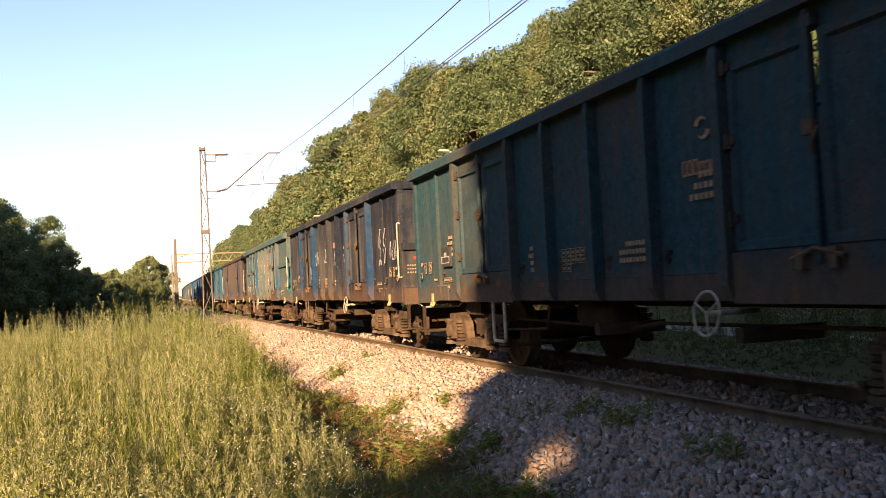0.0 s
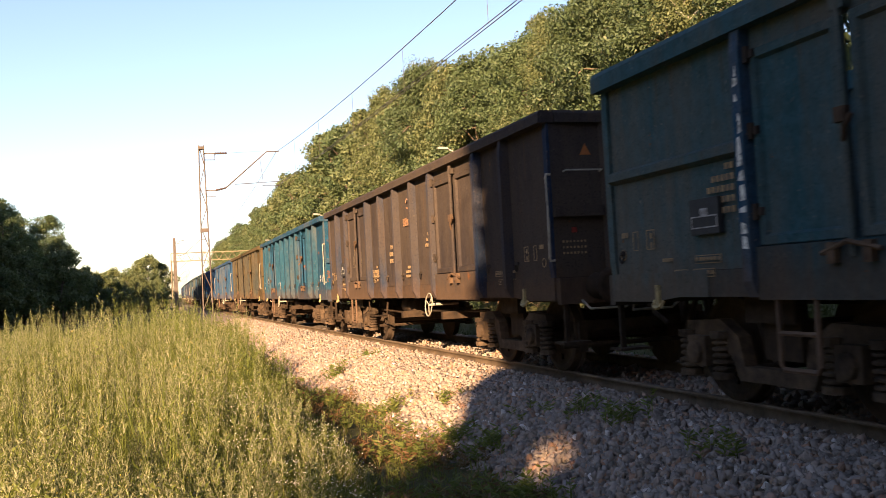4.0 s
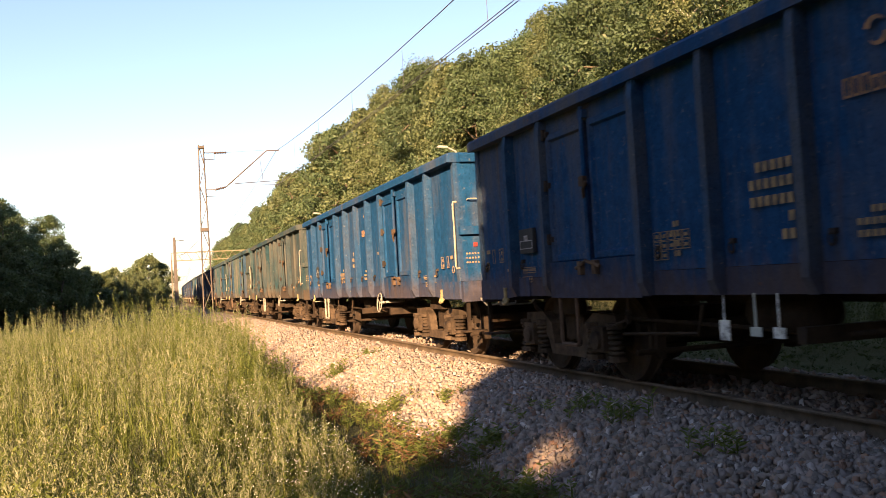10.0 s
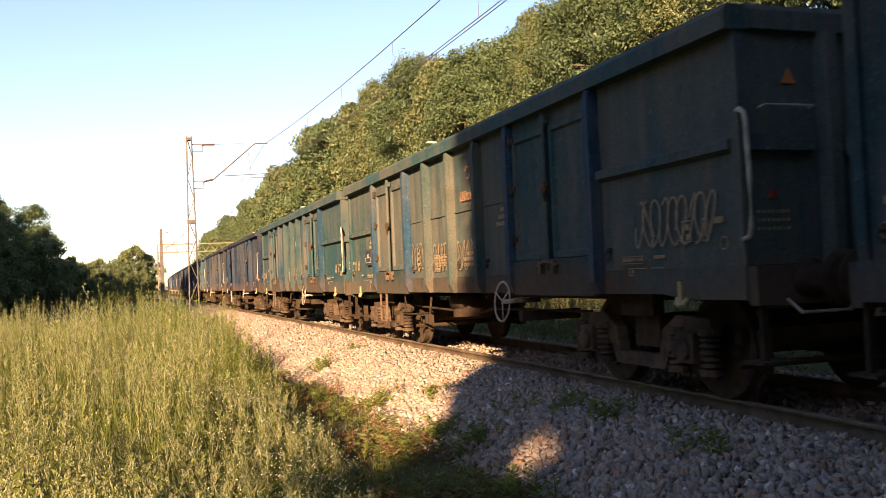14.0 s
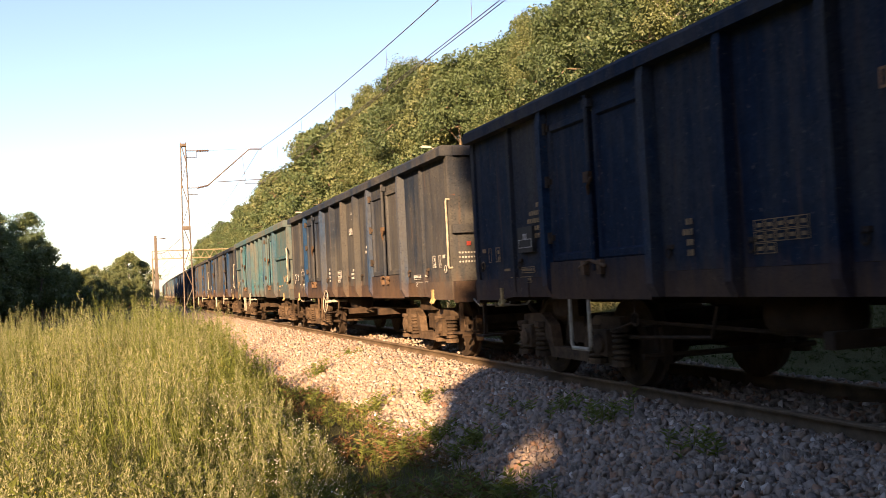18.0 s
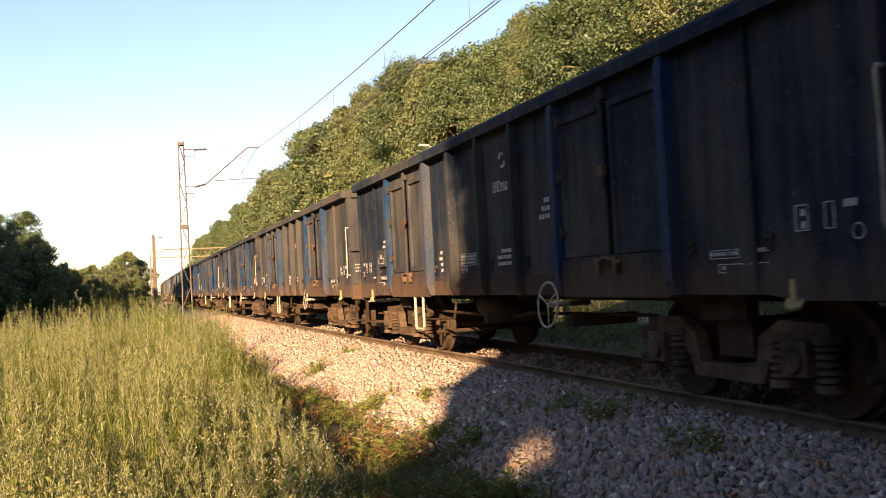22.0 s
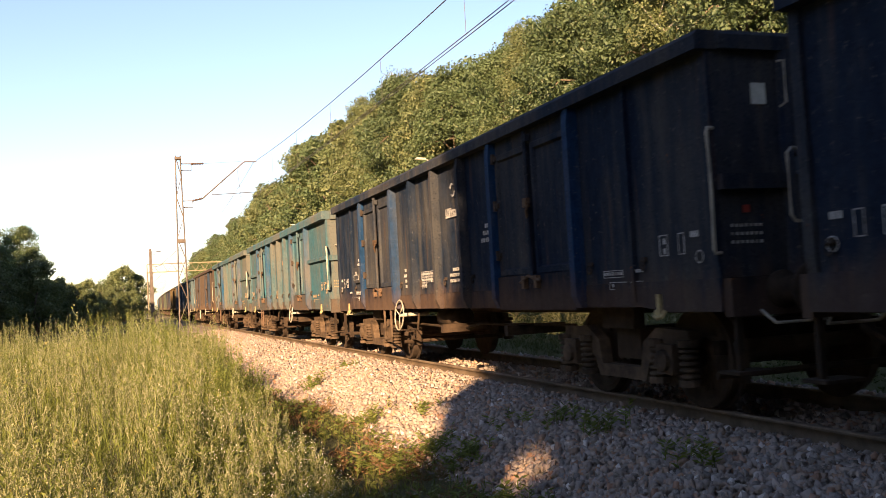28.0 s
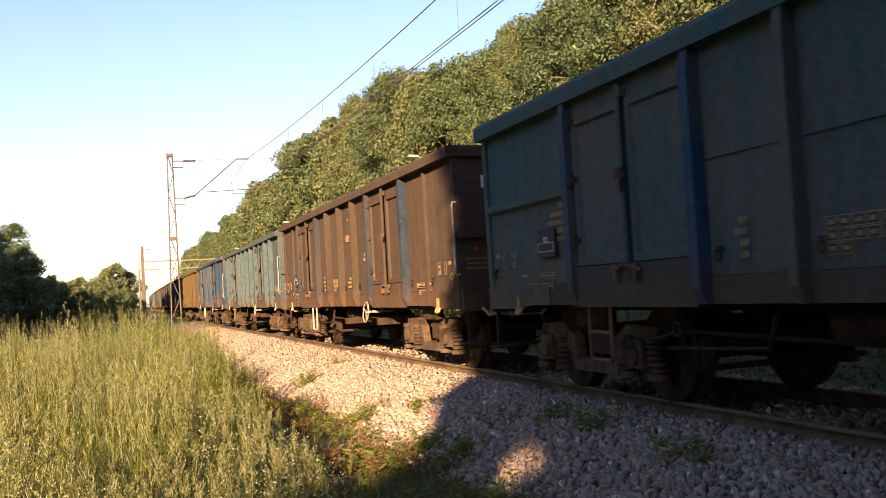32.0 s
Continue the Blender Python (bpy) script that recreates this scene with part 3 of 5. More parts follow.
    part("underframe", bm, M["under"], wg)
    # corner skirts beneath both ends
    for s, ye in ((1, y0), (-1, y1)):
        bm = bmesh.new()
        ring = [(ye, SILL), (ye, 0.90), (ye + s * 0.75, 0.90), (ye + s * 1.15, SILL - 0.22), (ye + s * 1.6, SILL - 0.22), (ye + s * 1.6, SILL - 0.20), (ye + s * 1.6, SILL)]
        prism(bm, ring, -HALF - 0.03, -HALF + 0.0, "x")
        painted("corner_skirt", bm)
    # ends: plate, uprights, level rib, head stock
    for s, ye in ((-1, y0), (1, y1)):
        bm = bmesh.new()
        box(bm, -HALF, HALF, min(ye, ye - s * 0.03), max(ye, ye - s * 0.03), SILL, rim_z)
        painted("end_wall", bm)
        for x in ((-0.62, 0.62) if kind != "a" else (-0.55, 0.55)):
            bm = bmesh.new()
            prism(bm, [(x - 0.09, ye), (x - 0.05, ye + s * 0.11), (x + 0.05, ye + s * 0.11), (x + 0.09, ye)], SILL - 0.1, rim_z, "z")
            painted("end_post", bm)
        bm = bmesh.new()
        zz = SILL + (0.93 if kind == "a" else 0.75)
        for xa, xb in ((-HALF, -0.72), (-0.5, 0.5), (0.72, HALF)):
            box(bm, xa, xb, min(ye, ye + s * 0.07), max(ye, ye + s * 0.07), zz - 0.07, zz + 0.05)
        painted("end_rib", bm)
        bm = bmesh.new()
        box(bm, -HALF - 0.005, HALF, min(ye, ye + s * 0.10), max(ye, ye + s * 0.10), 0.86, SILL - 0.004)
        painted("headstock", bm, mat=M["paint_sill"])
        for x in (-0.875, 0.875):
            bm = bmesh.new()
            disc(bm, [(ye + s * 0.10, 0.15), (ye + s * 0.14, 0.15), (ye + s * 0.15, 0.11), (ye + s * 0.38, 0.10), (ye + s * 0.39, 0.08), (ye + s * 0.44, 0.08), (ye + s * 0.45, 0.20), (ye + s * 0.475, 0.21), (ye + s * 0.49, 0.14)],
                 "y", (x, 0, 1.05), 16)
            part("buffer", bm, M["under"], wg, "rusty round buffer", True)
        bm = bmesh.new()
        box(bm, -0.06, 0.06, min(ye, ye + s * 0.45), max(ye, ye + s * 0.45), 0.98, 1.10)
        tube(bm, [(0, ye + s * 0.45, 1.04), (0, ye + s * 0.50, 0.9), (0, ye + s * 0.42, 0.62), (0, ye + s * 0.36, 0.9)], 0.035, 6)
        tube(bm, [(-0.3, ye + s * 0.1, 0.98), (-0.3, ye + s * 0.3, 0.72), (-0.22, ye + s * 0.45, 0.6)], 0.03, 6)
        part("coupling", bm, M["under"], wg)
        if full:
            x, yy = -HALF - 0.07, ye + s * 0.01
            if s < 0:                     # on the leading corner alone
                bm = bmesh.new()
                if kind == "a":
                    tube(bm, [(x + 0.06, ye - s * 0.05, 2.33), (x + 0.01, ye + s * 0.06, 2.325), (x, ye + s * 0.12, 2.29), (x, ye + s * 0.14, 2.22), (x, ye + s * 0.155, 1.8), (x, ye + s * 0.145, 1.44), (x, ye + s * 0.12, 1.375), (x + 0.01, ye + s * 0.06, 1.36), (x + 0.06, ye - s * 0.02, 1.36)], 0.019, 8)
                else:
                    tube(bm, [(x + 0.06, yy, 2.32), (x + 0.01, yy, 2.325), (x, yy, 2.29), (x, yy + s * 0.012, 1.8), (x, yy, 1.38), (x + 0.01, yy, 1.35), (x + 0.06, yy, 1.355)], 0.015, 6)
                part("grab_rail", bm, M["handle"], wg, "bent pale-painted grab rail")
            bm = bmesh.new()
            if kind == "b":
                tube(bm, [(-0.76, ye + s * 0.10, 2.84), (-0.76, ye + s * 0.17, 2.83), (-0.76, ye + s * 0.17, 2.5), (-0.76, ye + s * 0.10, 2.48)], 0.011, 6)
            else:
                tube(bm, [(-HALF + 0.15, ye + s * 0.02, 2.35), (-HALF + 0.15, ye + s * 0.08, 2.36), (-HALF + 0.6, ye + s * 0.08, 2.36), (-HALF + 0.6, ye + s * 0.02, 2.35)], 0.010, 6)
            part("grab_bar", bm, M["handle"], wg)
            if kind == "b":
                bm = bmesh.new()
                tube(bm, [(-0.50, ye + s * 0.10, 2.14), (-0.76, ye + s * 0.18, 2.14), (-0.80, ye + s * 0.18, 2.10), (-0.80, ye + s * 0.18, 1.62), (-0.76, ye + s * 0.18, 1.57), (-0.50, ye + s * 0.10, 1.57)], 0.014, 6)
                part("step_loop", bm, M["handle"], wg)
            # corner foot step hung below the headstock
            bm = bmesh.new()
            box(bm, -HALF + 0.05, -HALF + 0.10, min(ye + s * 0.02, ye + s * 0.06), max(ye + s * 0.02, ye + s * 0.06), 0.44, 0.90)
            box(bm, -HALF - 0.02, -HALF + 0.32, min(ye - s * 0.10, ye + s * 0.14), max(ye - s * 0.10, ye + s * 0.14), 0.42, 0.445)
            part("foot_step", bm, M["under"], wg)
            bm = bmesh.new()
            tube(bm, [(-HALF + 0.25, ye + s * 0.1, 0.9), (-HALF + 0.30, ye + s * 0.2, 0.80), (-HALF + 0.75, ye + s * 0.2, 0.80), (-HALF + 0.8, ye + s * 0.1, 0.9)], 0.014, 6)
            part("coupler_grip", bm, M["handle"], wg)
            bm = bmesh.new()
            yy = ye - s * 0.85
            box(bm, -HALF - 0.055, -HALF - 0.03, yy - 0.028, yy + 0.028, 0.84, 1.05)
            tube(bm, [(-HALF - 0.03, yy - 0.07, 0.91), (-HALF - 0.06, yy - 0.055, 0.86), (-HALF - 0.065, yy, 0.845), (-HALF - 0.06, yy + 0.055, 0.86), (-HALF - 0.03, yy + 0.07, 0.91)], 0.020, 6)
            part("rope_hook", bm, M["hook"], wg, "yellow-painted towing hook")
    # brake wheel, ladder or loop step, brake gear under the floor
    if full:
        yw = -1.9
        bm = bmesh.new()
        c, rw = Vector((0, 0, 0)), 0.18
        tube(bm, [c + Vector((0.02 * math.sin(a), math.cos(a) * rw, math.sin(a) * rw)) for a in (math.tau * i / 20 for i in range(20))], 0.011, 6, True)
        for a in (0.5, 2.6, 4.7):
            tube(bm, [c, c + Vector((0, math.cos(a) * rw, math.sin(a) * rw))], 0.008, 6)
        tube(bm, [c, c + Vector((0.5, 0, 0))], 0.025, 6)
        wheel = part("brake_wheel", bm, M["handle"], wg, "pale ring of a hand brake wheel", True)
        wheel.location = (-HALF - 0.10, yw, 0.84)
        yl = y1 - (3.72 if kind == "b" else 2.68)
        bm = bmesh.new()
        x = -HALF - 0.05
        tube(bm, [(x, yl - 0.2, SILL - 0.2), (x, yl - 0.2, 0.46), (x, yl - 0.17, 0.42), (x, yl + 0.17, 0.42), (x, yl + 0.2, 0.46), (x, yl + 0.2, SILL - 0.2)], 0.022, 6)
        if kind == "a":
            tube(bm, [(x, yl - 0.2, 0.68), (x, yl + 0.2, 0.68)], 0.02, 6)
        part("side_step", bm, M["handle"] if kind == "b" else M["step_rust"], wg)
        bm = bmesh.new()
        disc(bm, [(-0.42, 0.10), (-0.38, 0.17), (0.38, 0.17), (0.42, 0.10)], "y", (-0.85, 0.9, 0.78), 14)
        part("air_reservoir", bm, M["under"], wg, "", True)
        bm = bmesh.new()
        tube(bm, [(-0.9, -3.2, 0.72), (-0.95, -0.4, 0.70), (-0.9, 0.3, 0.62), (-0.95, 3.2, 0.68)], 0.02, 6)
        part("brake_rod", bm, M["under"], wg)
        bm = bmesh.new()
        tube(bm, [(-1.2, 1.6, 0.86), (-1.2, 1.7, 0.60), (-1.2, 3.0, 0.55)], 0.018, 6)
        part("brake_rod", bm, M["under"], wg)
        for ya, zb in ((-2.1, 0.72), (0.29, 0.70)):
            bm = bmesh.new()
            box(bm, -1.28, -0.5, ya - 0.05, ya + 0.05, zb - 0.12, zb)
            part("brake_lever", bm, M["under"], wg)
        bm = bmesh.new()
        tube(bm, [(-HALF + 0.02, 2.7, 0.94), (-HALF + 0.02, 2.7, 0.80)], 0.012, 6)
        tube(bm, [Vector((-HALF + 0.02, 2.7 + math.cos(a) * 0.05, 0.73 + math.sin(a) * 0.06)) for a in (math.tau * i / 10 for i in range(10))], 0.012, 5, True)
        tube(bm, [(-HALF + 0.02, 2.75, 0.70), (-HALF + 0.02, 3.1, 0.62)], 0.012, 6)
        part("release_pull", bm, M["under"], wg)
        # boards and stencils on the near side
        bm = bmesh.new()
        xm = -HALF - 0.012
        swirl(bm, xm - 0.012, -0.68, 2.57, 0.115)
        for i, tall in enumerate((0.13, 0.13, 0.13, 0.10, 0.10, 0.10, 0.10, 0.10)):
            ya = -0.36 - i * 0.083
            frame_outline(bm, xm - 0.012, ya - 0.066, ya, 2.20 - (0.04 if i == 6 else 0), 2.20 + tall, 0.017)
        part("emblem", bm, M["mark_big"], wg)["kind"] = "stuff"
        number = ("lettering", (6, 7, 7, 2, 3), 0.085, 0.075, 0.10, 1.92) if kind == "c" else ("lettering", (2, 5, 6, 3, 3), 0.062, 0.05, y1 - 2.02, 1.99)
        for nm, rows, cell, hh, ya, za in (number, ("load_table", (8, 8, 7), 0.062, 0.045, 1.5 if kind == "c" else 0.32, 1.50), ("data_block", (6, 8, 8), 0.062, 0.045, -0.88, 1.50), ("weight_mark", (2, 3, 2, 2), 0.05, 0.05, 1.66, 1.58), ("notice", (6, 7, 8), 0.072, 0.052, -2.2, 2.0)):
            bm = bmesh.new()
            if nm == "load_table":
                # ruled grid of small cells, a short bar in each
                for r, cells in ((0, 5), (1, 5), (2, 2)):
                    for i in range(cells):
                        yc, zc = ya + i * 0.115 + (0.345 if r == 2 else 0), za - r * 0.085
                        frame_outline(bm, xm - 0.012, yc, yc + 0.109, zc - 0.08, zc, 0.006)
                        box(bm, xm - 0.015, xm - 0.012, yc + 0.03, yc + 0.08, zc - 0.056, zc - 0.026)
            else:
                bar_marks(rows, 0.68, cell, hh, xm - 0.012, ya, za, bm)
            part(nm, bm, M["mark"], wg)["kind"] = "stuff"
        for ye, s in ((y0, 1), (y1, -1)):
            bm = bmesh.new()
            yy = ye + s * 0.75
            for q, w in ((0.0, 0.13), (-s * 0.26, 0.09)):
                frame_outline(bm, xm - 0.012, yy + q - w / 2, yy + q + w / 2, 1.37, 1.55, 0.009)
            bar_marks((1, 1), 0.6, 0.06, 0.05, xm - 0.012, yy - 0.03, 1.52, bm)
            bar_marks((3,), 0.7, 0.04, 0.05, xm - 0.012, yy - s * 0.45 - 0.05, 1.55, bm)
            bar_marks((4,), 0.7, 0.045, 0.03, xm - 0.012, yy + s * 0.35, 1.28, bm)
            # inspection boxes low down by the end
            for q, zq, w in ((1.62, 1.26, 0.36), (1.55, 1.15, 0.30), (1.22, 1.15, 0.20)):
                frame_outline(bm, xm - 0.012, yy + s * (q - 0.75) - w / 2, yy + s * (q - 0.75) + w / 2, zq - 0.045, zq + 0.025, 0.007)
                bar_marks((round(w / 0.055),), 0.6, 0.05, 0.03, xm - 0.012, yy + s * (q - 0.75) - w / 2 + 0.02, zq + 0.008, bm)
            tube(bm, [(xm - 0.014, yy - s * 0.50 + 0.05 * math.cos(q), 1.34 + 0.05 * math.sin(q)) for q in (math.tau * i / 12 for i in range(12))], 0.006, 4, True)
            part("end_stencil", bm, M["mark"], wg)["kind"] = "stuff"
            bm = bmesh.new()
            for r in range(3):
                for i in range(7):
                    xa = -HALF + 0.10 + i * 0.045
                    box(bm, xa, xa + 0.022, min(ye - s * 0.003, ye), max(ye - s * 0.003, ye), 1.55 - r * 0.065, 1.575 - r * 0.065)
            part("end_lettering", bm, M["mark"], wg)["kind"] = "stuff"
        bm = bmesh.new()
        box(bm, -HALF - 0.06, -HALF - 0.015, y1 - 1.85, y1 - 1.45, 1.45, 1.74)
        board = part("chalk_board", bm, M["black"], wg, "black label board")
        bm = bmesh.new()
        frame_outline(bm, -HALF - 0.062, y1 - 1.83, y1 - 1.47, 1.50, 1.60, 0.01)
        box(bm, -HALF - 0.065, -HALF - 0.061, y1 - 1.70, y1 - 1.60, 1.60, 1.66)
        part("board_print", bm, M["white"], board)["kind"] = "stuff"
        bm = bmesh.new()
        zt, xt, ye = 2.60, -0.89, y0 - 0.006
        if kind == "b":
            box(bm, xt - 0.07, xt + 0.07, ye - 0.004, ye, zt - 0.085, zt + 0.085)
            part("end_sign", bm, M["grey_sign"], wg, "small grey sign plate")
        else:
            v = [bm.verts.new((xt + dx, ye + dy, zt + dz)) for dy in (0, -0.004) for dx, dz in ((-0.07, -0.06), (0.07, -0.06), (0, 0.07))]
            bm.faces.new(v[3:]), bm.faces.new(v[:3][::-1])
            part("end_sign", bm, M["sign"], wg, "small orange triangular sign")
        bm = bmesh.new()
        box(bm, -HALF + 0.22, -HALF + 0.28, y0 - 0.015, y0, 1.66, 1.72)
        part("end_lamp_plate", bm, M["red"], wg, "small red plate")
    for y in (y0 + 2.02, y1 - 2.02):
        b = copy_thing(BOGIE[full], pose(0, y, 0))
        b.parent = wg
    return wg


M["paint"] = paint("paint_template", (0.10, 0.12, 0.13))
M["paint_post"] = paint("post_template", (0.10, 0.12, 0.13))
M["paint_sill"] = paint("sill_template", (0.12, 0.10, 0.08), rust=0.6)
M["lock"] = rusty("lock_grime", (0.022, 0.020, 0.020), (0.075, 0.055, 0.042))
M["latch"] = rusty("latch_rust", (0.050, 0.032, 0.022), (0.15, 0.095, 0.060))
M["step_rust"] = rusty("step_rust_paint", (0.11, 0.068, 0.046), (0.18, 0.12, 0.082))
M["mark"], M["mark_big"] = worn_mark("stencil_template", (0.3, 0.3, 0.3)), M["orange"]

BOGIE = {True: build_bogie(M, True), False: build_bogie(M, False)}
KINDS = {}
for kind in "abc":
    KINDS[kind, True] = build_wagon(kind, True)
    KINDS[kind, False] = build_wagon(kind, False)

# colour, posts' colour, dirt, amount of dirt, rust, emblem, label
TEAL, BLUE, NAVY, SLATE, BROWN, TAN, OLIVE = (0.045, 0.12, 0.155), (0.022, 0.120, 0.30), (0.030, 0.055, 0.105), (0.075, 0.085, 0.095), (0.13, 0.085, 0.06), (0.20, 0.140, 0.070), (0.13, 0.155, 0.115)
DUST, GRIME, EARTH, OCHRE = (0.285, 0.250, 0.200), (0.188, 0.180, 0.162), (0.165, 0.130, 0.105), (0.235, 0.165, 0.085)
TRAIN = [
    ("b", TEAL, TEAL, EARTH, 0.55, 0.35, "orange", "dark teal"), ("b", (0.032, 0.042, 0.068), (0.030, 0.09, 0.21), GRIME, 0.59, 0.25, "orange", "dark navy-brown, chalk-scrawled"),
    ("a", (0.070, 0.185, 0.220), (0.040, 0.14, 0.26), DUST, 0.64, 0.2, "orange", "blue-green, flaking"), ("c", (0.085, 0.072, 0.075), (0.035, 0.075, 0.16), EARTH, 0.75, 0.3, "orange", "brown-grey"),
    ("c", (0.030, 0.125, 0.23), (0.045, 0.15, 0.24), DUST, 0.35, 0.55, "white", "rust-streaked steel blue"), ("c", (0.130, 0.110, 0.064), (0.10, 0.11, 0.10), OCHRE, 0.6, 0.5, "orange", "ochre-brown, mud-covered"),
    ("c", BLUE, (0.05, 0.14, 0.28), DUST, 0.47, 0.2, "orange", "bright blue"), ("c", BLUE, (0.05, 0.14, 0.30), DUST, 0.30, 0.15, "orange", "bright blue"),
    ("b", (0.050, 0.110, 0.130), (0.05, 0.11, 0.14), DUST, 0.62, 0.22, "orange", "grey-olive"), ("a", (0.064, 0.150, 0.165), (0.04, 0.12, 0.22), DUST, 0.69, 0.2, "orange", "grey-green"),
    ("a", (0.055, 0.140, 0.168), (0.045, 0.11, 0.18), DUST, 0.59, 0.2, "orange", "dull sea-green"), ("b", (0.030, 0.054, 0.110), (0.035, 0.08, 0.17), GRIME, 0.55, 0.15, "orange", "dark slate"),
    ("b", (0.034, 0.052, 0.092), (0.030, 0.090, 0.22), GRIME, 0.63, 0.2, "white", "dark slate-brown"), ("a", (0.060, 0.205, 0.275), (0.055, 0.17, 0.27), DUST, 0.64, 0.2, "orange", "sea-green"),
    ("b", (0.026, 0.040, 0.070), (0.026, 0.080, 0.20), GRIME, 0.58, 0.2, "white", "dark slate-brown"), ("b", (0.042, 0.052, 0.080), (0.030, 0.090, 0.22), GRIME, 0.65, 0.22, "orange", "dark brown"),
    ("b", (0.026, 0.040, 0.070), (0.026, 0.080, 0.20), GRIME, 0.58, 0.2, "white", "dark slate-brown"), ("b", (0.027, 0.044, 0.082), (0.026, 0.080, 0.20), GRIME, 0.58, 0.2, "white", "dark slate"),
    ("b", (0.022, 0.038, 0.074), (0.024, 0.080, 0.20), GRIME, 0.52, 0.2, "white", "dark slate"), ("a", (0.060, 0.215, 0.285), (0.035, 0.15, 0.29), DUST, 0.68, 0.2, "orange", "sea-green"),
    ("a", (0.088, 0.215, 0.250), (0.04, 0.15, 0.29), DUST, 0.72, 0.25, "orange", "grey-green"), ("b", (0.13, 0.095, 0.075), (0.05, 0.085, 0.14), EARTH, 0.70, 0.25, "orange", "rust-brown"),
]
FAR = [("c", (0.13, 0.17, 0.19), (0.14, 0.22, 0.26), DUST, 0.40, 0.2, "", "pale blue"), ("b", (0.06, 0.12, 0.20), (0.06, 0.11, 0.18), DUST, 0.55, 0.1, "", "dull blue"), ("b", TAN, TAN, OCHRE, 0.6, 0.3, "", "ochre"),
       ("b", SLATE, NAVY, EARTH, 0.6, 0.2, "", "dark slate"), ("a", OLIVE, OLIVE, DUST, 0.5, 0.2, "", "grey-green"), ("b", BROWN, NAVY, EARTH, 0.7, 0.2, "", "dark brown")]
SHIFT = (0.0, 0.04, -0.09, 0.24, -0.09, -0.07, -0.1, -0.15, 0.08, 0.19, -0.1, 0.09, 0.07, -0.05, -0.02, -0.06, -0.05, -0.02, -0.08, -0.03, 0.01, 0.08)
WAGONS = []


def colour_parts(wg, table):
    for o in wg.children_recursive:
        for i, m in enumerate(o.data.materials if o.type == "MESH" else ()):
            if m in table:
                o.material_slots[i].link = "OBJECT"
                o.material_slots[i].material = table[m]


def build_train():
    far_paint = {}
    for k in range(46):
        row = TRAIN[k] if k < len(TRAIN) else FAR[(k * 7) % len(FAR)] if k > 27 else FAR[k - len(TRAIN)]
        kind, body, post, dirt, amount, rust, emblem, word = row
        wg = copy_thing(KINDS[kind, k < 24], pose(0, 0, 0))
        if k < len(TRAIN) or row not in far_paint:
            body, post, dirt = [tuple(c * 0.43 for c in v) for v in (body, post, dirt)]
            mats = (paint("wagon_paint", body, dirt, amount, rust, k + 1.0), paint("post_paint", post, dirt, amount * 0.95, rust * 0.6, k + 1.5),
                    paint("sill_paint", tuple(c * 0.8 for c in body), (0.075, 0.057, 0.046), min(1, amount + 0.12), min(1, rust + 0.22), k + 1.7))
            far_paint[row] = mats
        a, b, c = far_paint[row]
        colour_parts(wg, {M["paint"]: a, M["paint_post"]: b, M["paint_sill"]: c, M["mark_big"]: M["white"] if emblem == "white" else M["orange"], M["mark"]: M["white"] if emblem == "white" or k in (15, 16, 17) else M["tan"]})
        tagged(wg, word + " open freight wagon on two bogies, dusty and rust-stained")
        for o in wg.children:
            if o.name.startswith("brake_wheel"):
                if k in (2, 4, 5, 12, 13, 18):          # hand brake towards the other end on these
                    o.location.y += 3.85
                if kind == "a" or 12 <= k <= 18:        # and a larger wheel on these
                    o.scale = (1, 1.34, 1.34)
            if o.name.startswith("side_step"):
                if k in (1, 11):
                    o.location.y += 0.85
                if k in (1, 12, 18):                    # bare, unpainted steps
                    o.material_slots[0].link, o.material_slots[0].material = "OBJECT", M["bogie"]
        if k in (0, 5, 8):                # emblem and word one panel further along
            for o in wg.children:
                if o.name.startswith("emblem"):
                    o.location.y, o.location.z = -1.2, 0.15 if k == 8 else -0.22
        if k in (7, 13):                  # its steps are painted pale
            colour_parts(wg, {M["step_rust"]: M["handle"]})
        WAGONS.append(wg)
    for wg in KINDS.values():
        for o in [*wg.children_recursive, wg]:
            bpy.data.objects.remove(o)
    for bo in BOGIE.values():
        for o in [*bo.children_recursive, bo]:
            bpy.data.objects.remove(o)


build_train()


# ---------------------------------------------------------------- scrawls and flaking paint
def ribbon(bm, pts, w, x):
    prev = None
    for i, (y, z) in enumerate(pts):
        a, b = pts[max(0, i - 1)], pts[min(len(pts) - 1, i + 1)]
        d = Vector((b[0] - a[0], b[1] - a[1]))
        n = Vector((-d.y, d.x)).normalized() * w / 2
        cur = [bm.verts.new((x, y + n.x, z + n.y)), bm.verts.new((x, y - n.x, z - n.y))]
        if prev:
            bm.faces.new((prev[0], prev[1], cur[1], cur[0]))
        prev = cur


def scrawl(wg, y0, y1, z0, z1, seed, mat, w=0.028):
    """A spray-can squiggle that spells nothing."""
    rd = random.Random(seed)
    bm = bmesh.new()
    n = max(3, round((y1 - y0) / 0.13))
    for i in range(n):
        ya = y0 + (y1 - y0) * (i + 0.1) / n
        wd = (y1 - y0) / n * 1.15
        pts, p1, p2 = [], rd.uniform(0, 6), rd.uniform(0.8, 2.2)
        for j in range(22):
            t = j / 21
            pts.append((ya + wd * (0.5 + 0.5 * math.sin(p1 + t * p2 * 4.0)), z0 + (z1 - z0) * (0.5 + 0.48 * math.cos(p1 * 1.7 + t * (3.0 + p2 * 1.6)))))
        ribbon(bm, pts, w, -HALF - 0.028)
    part("scrawl", bm, M[mat], wg, "sprayed scribble")


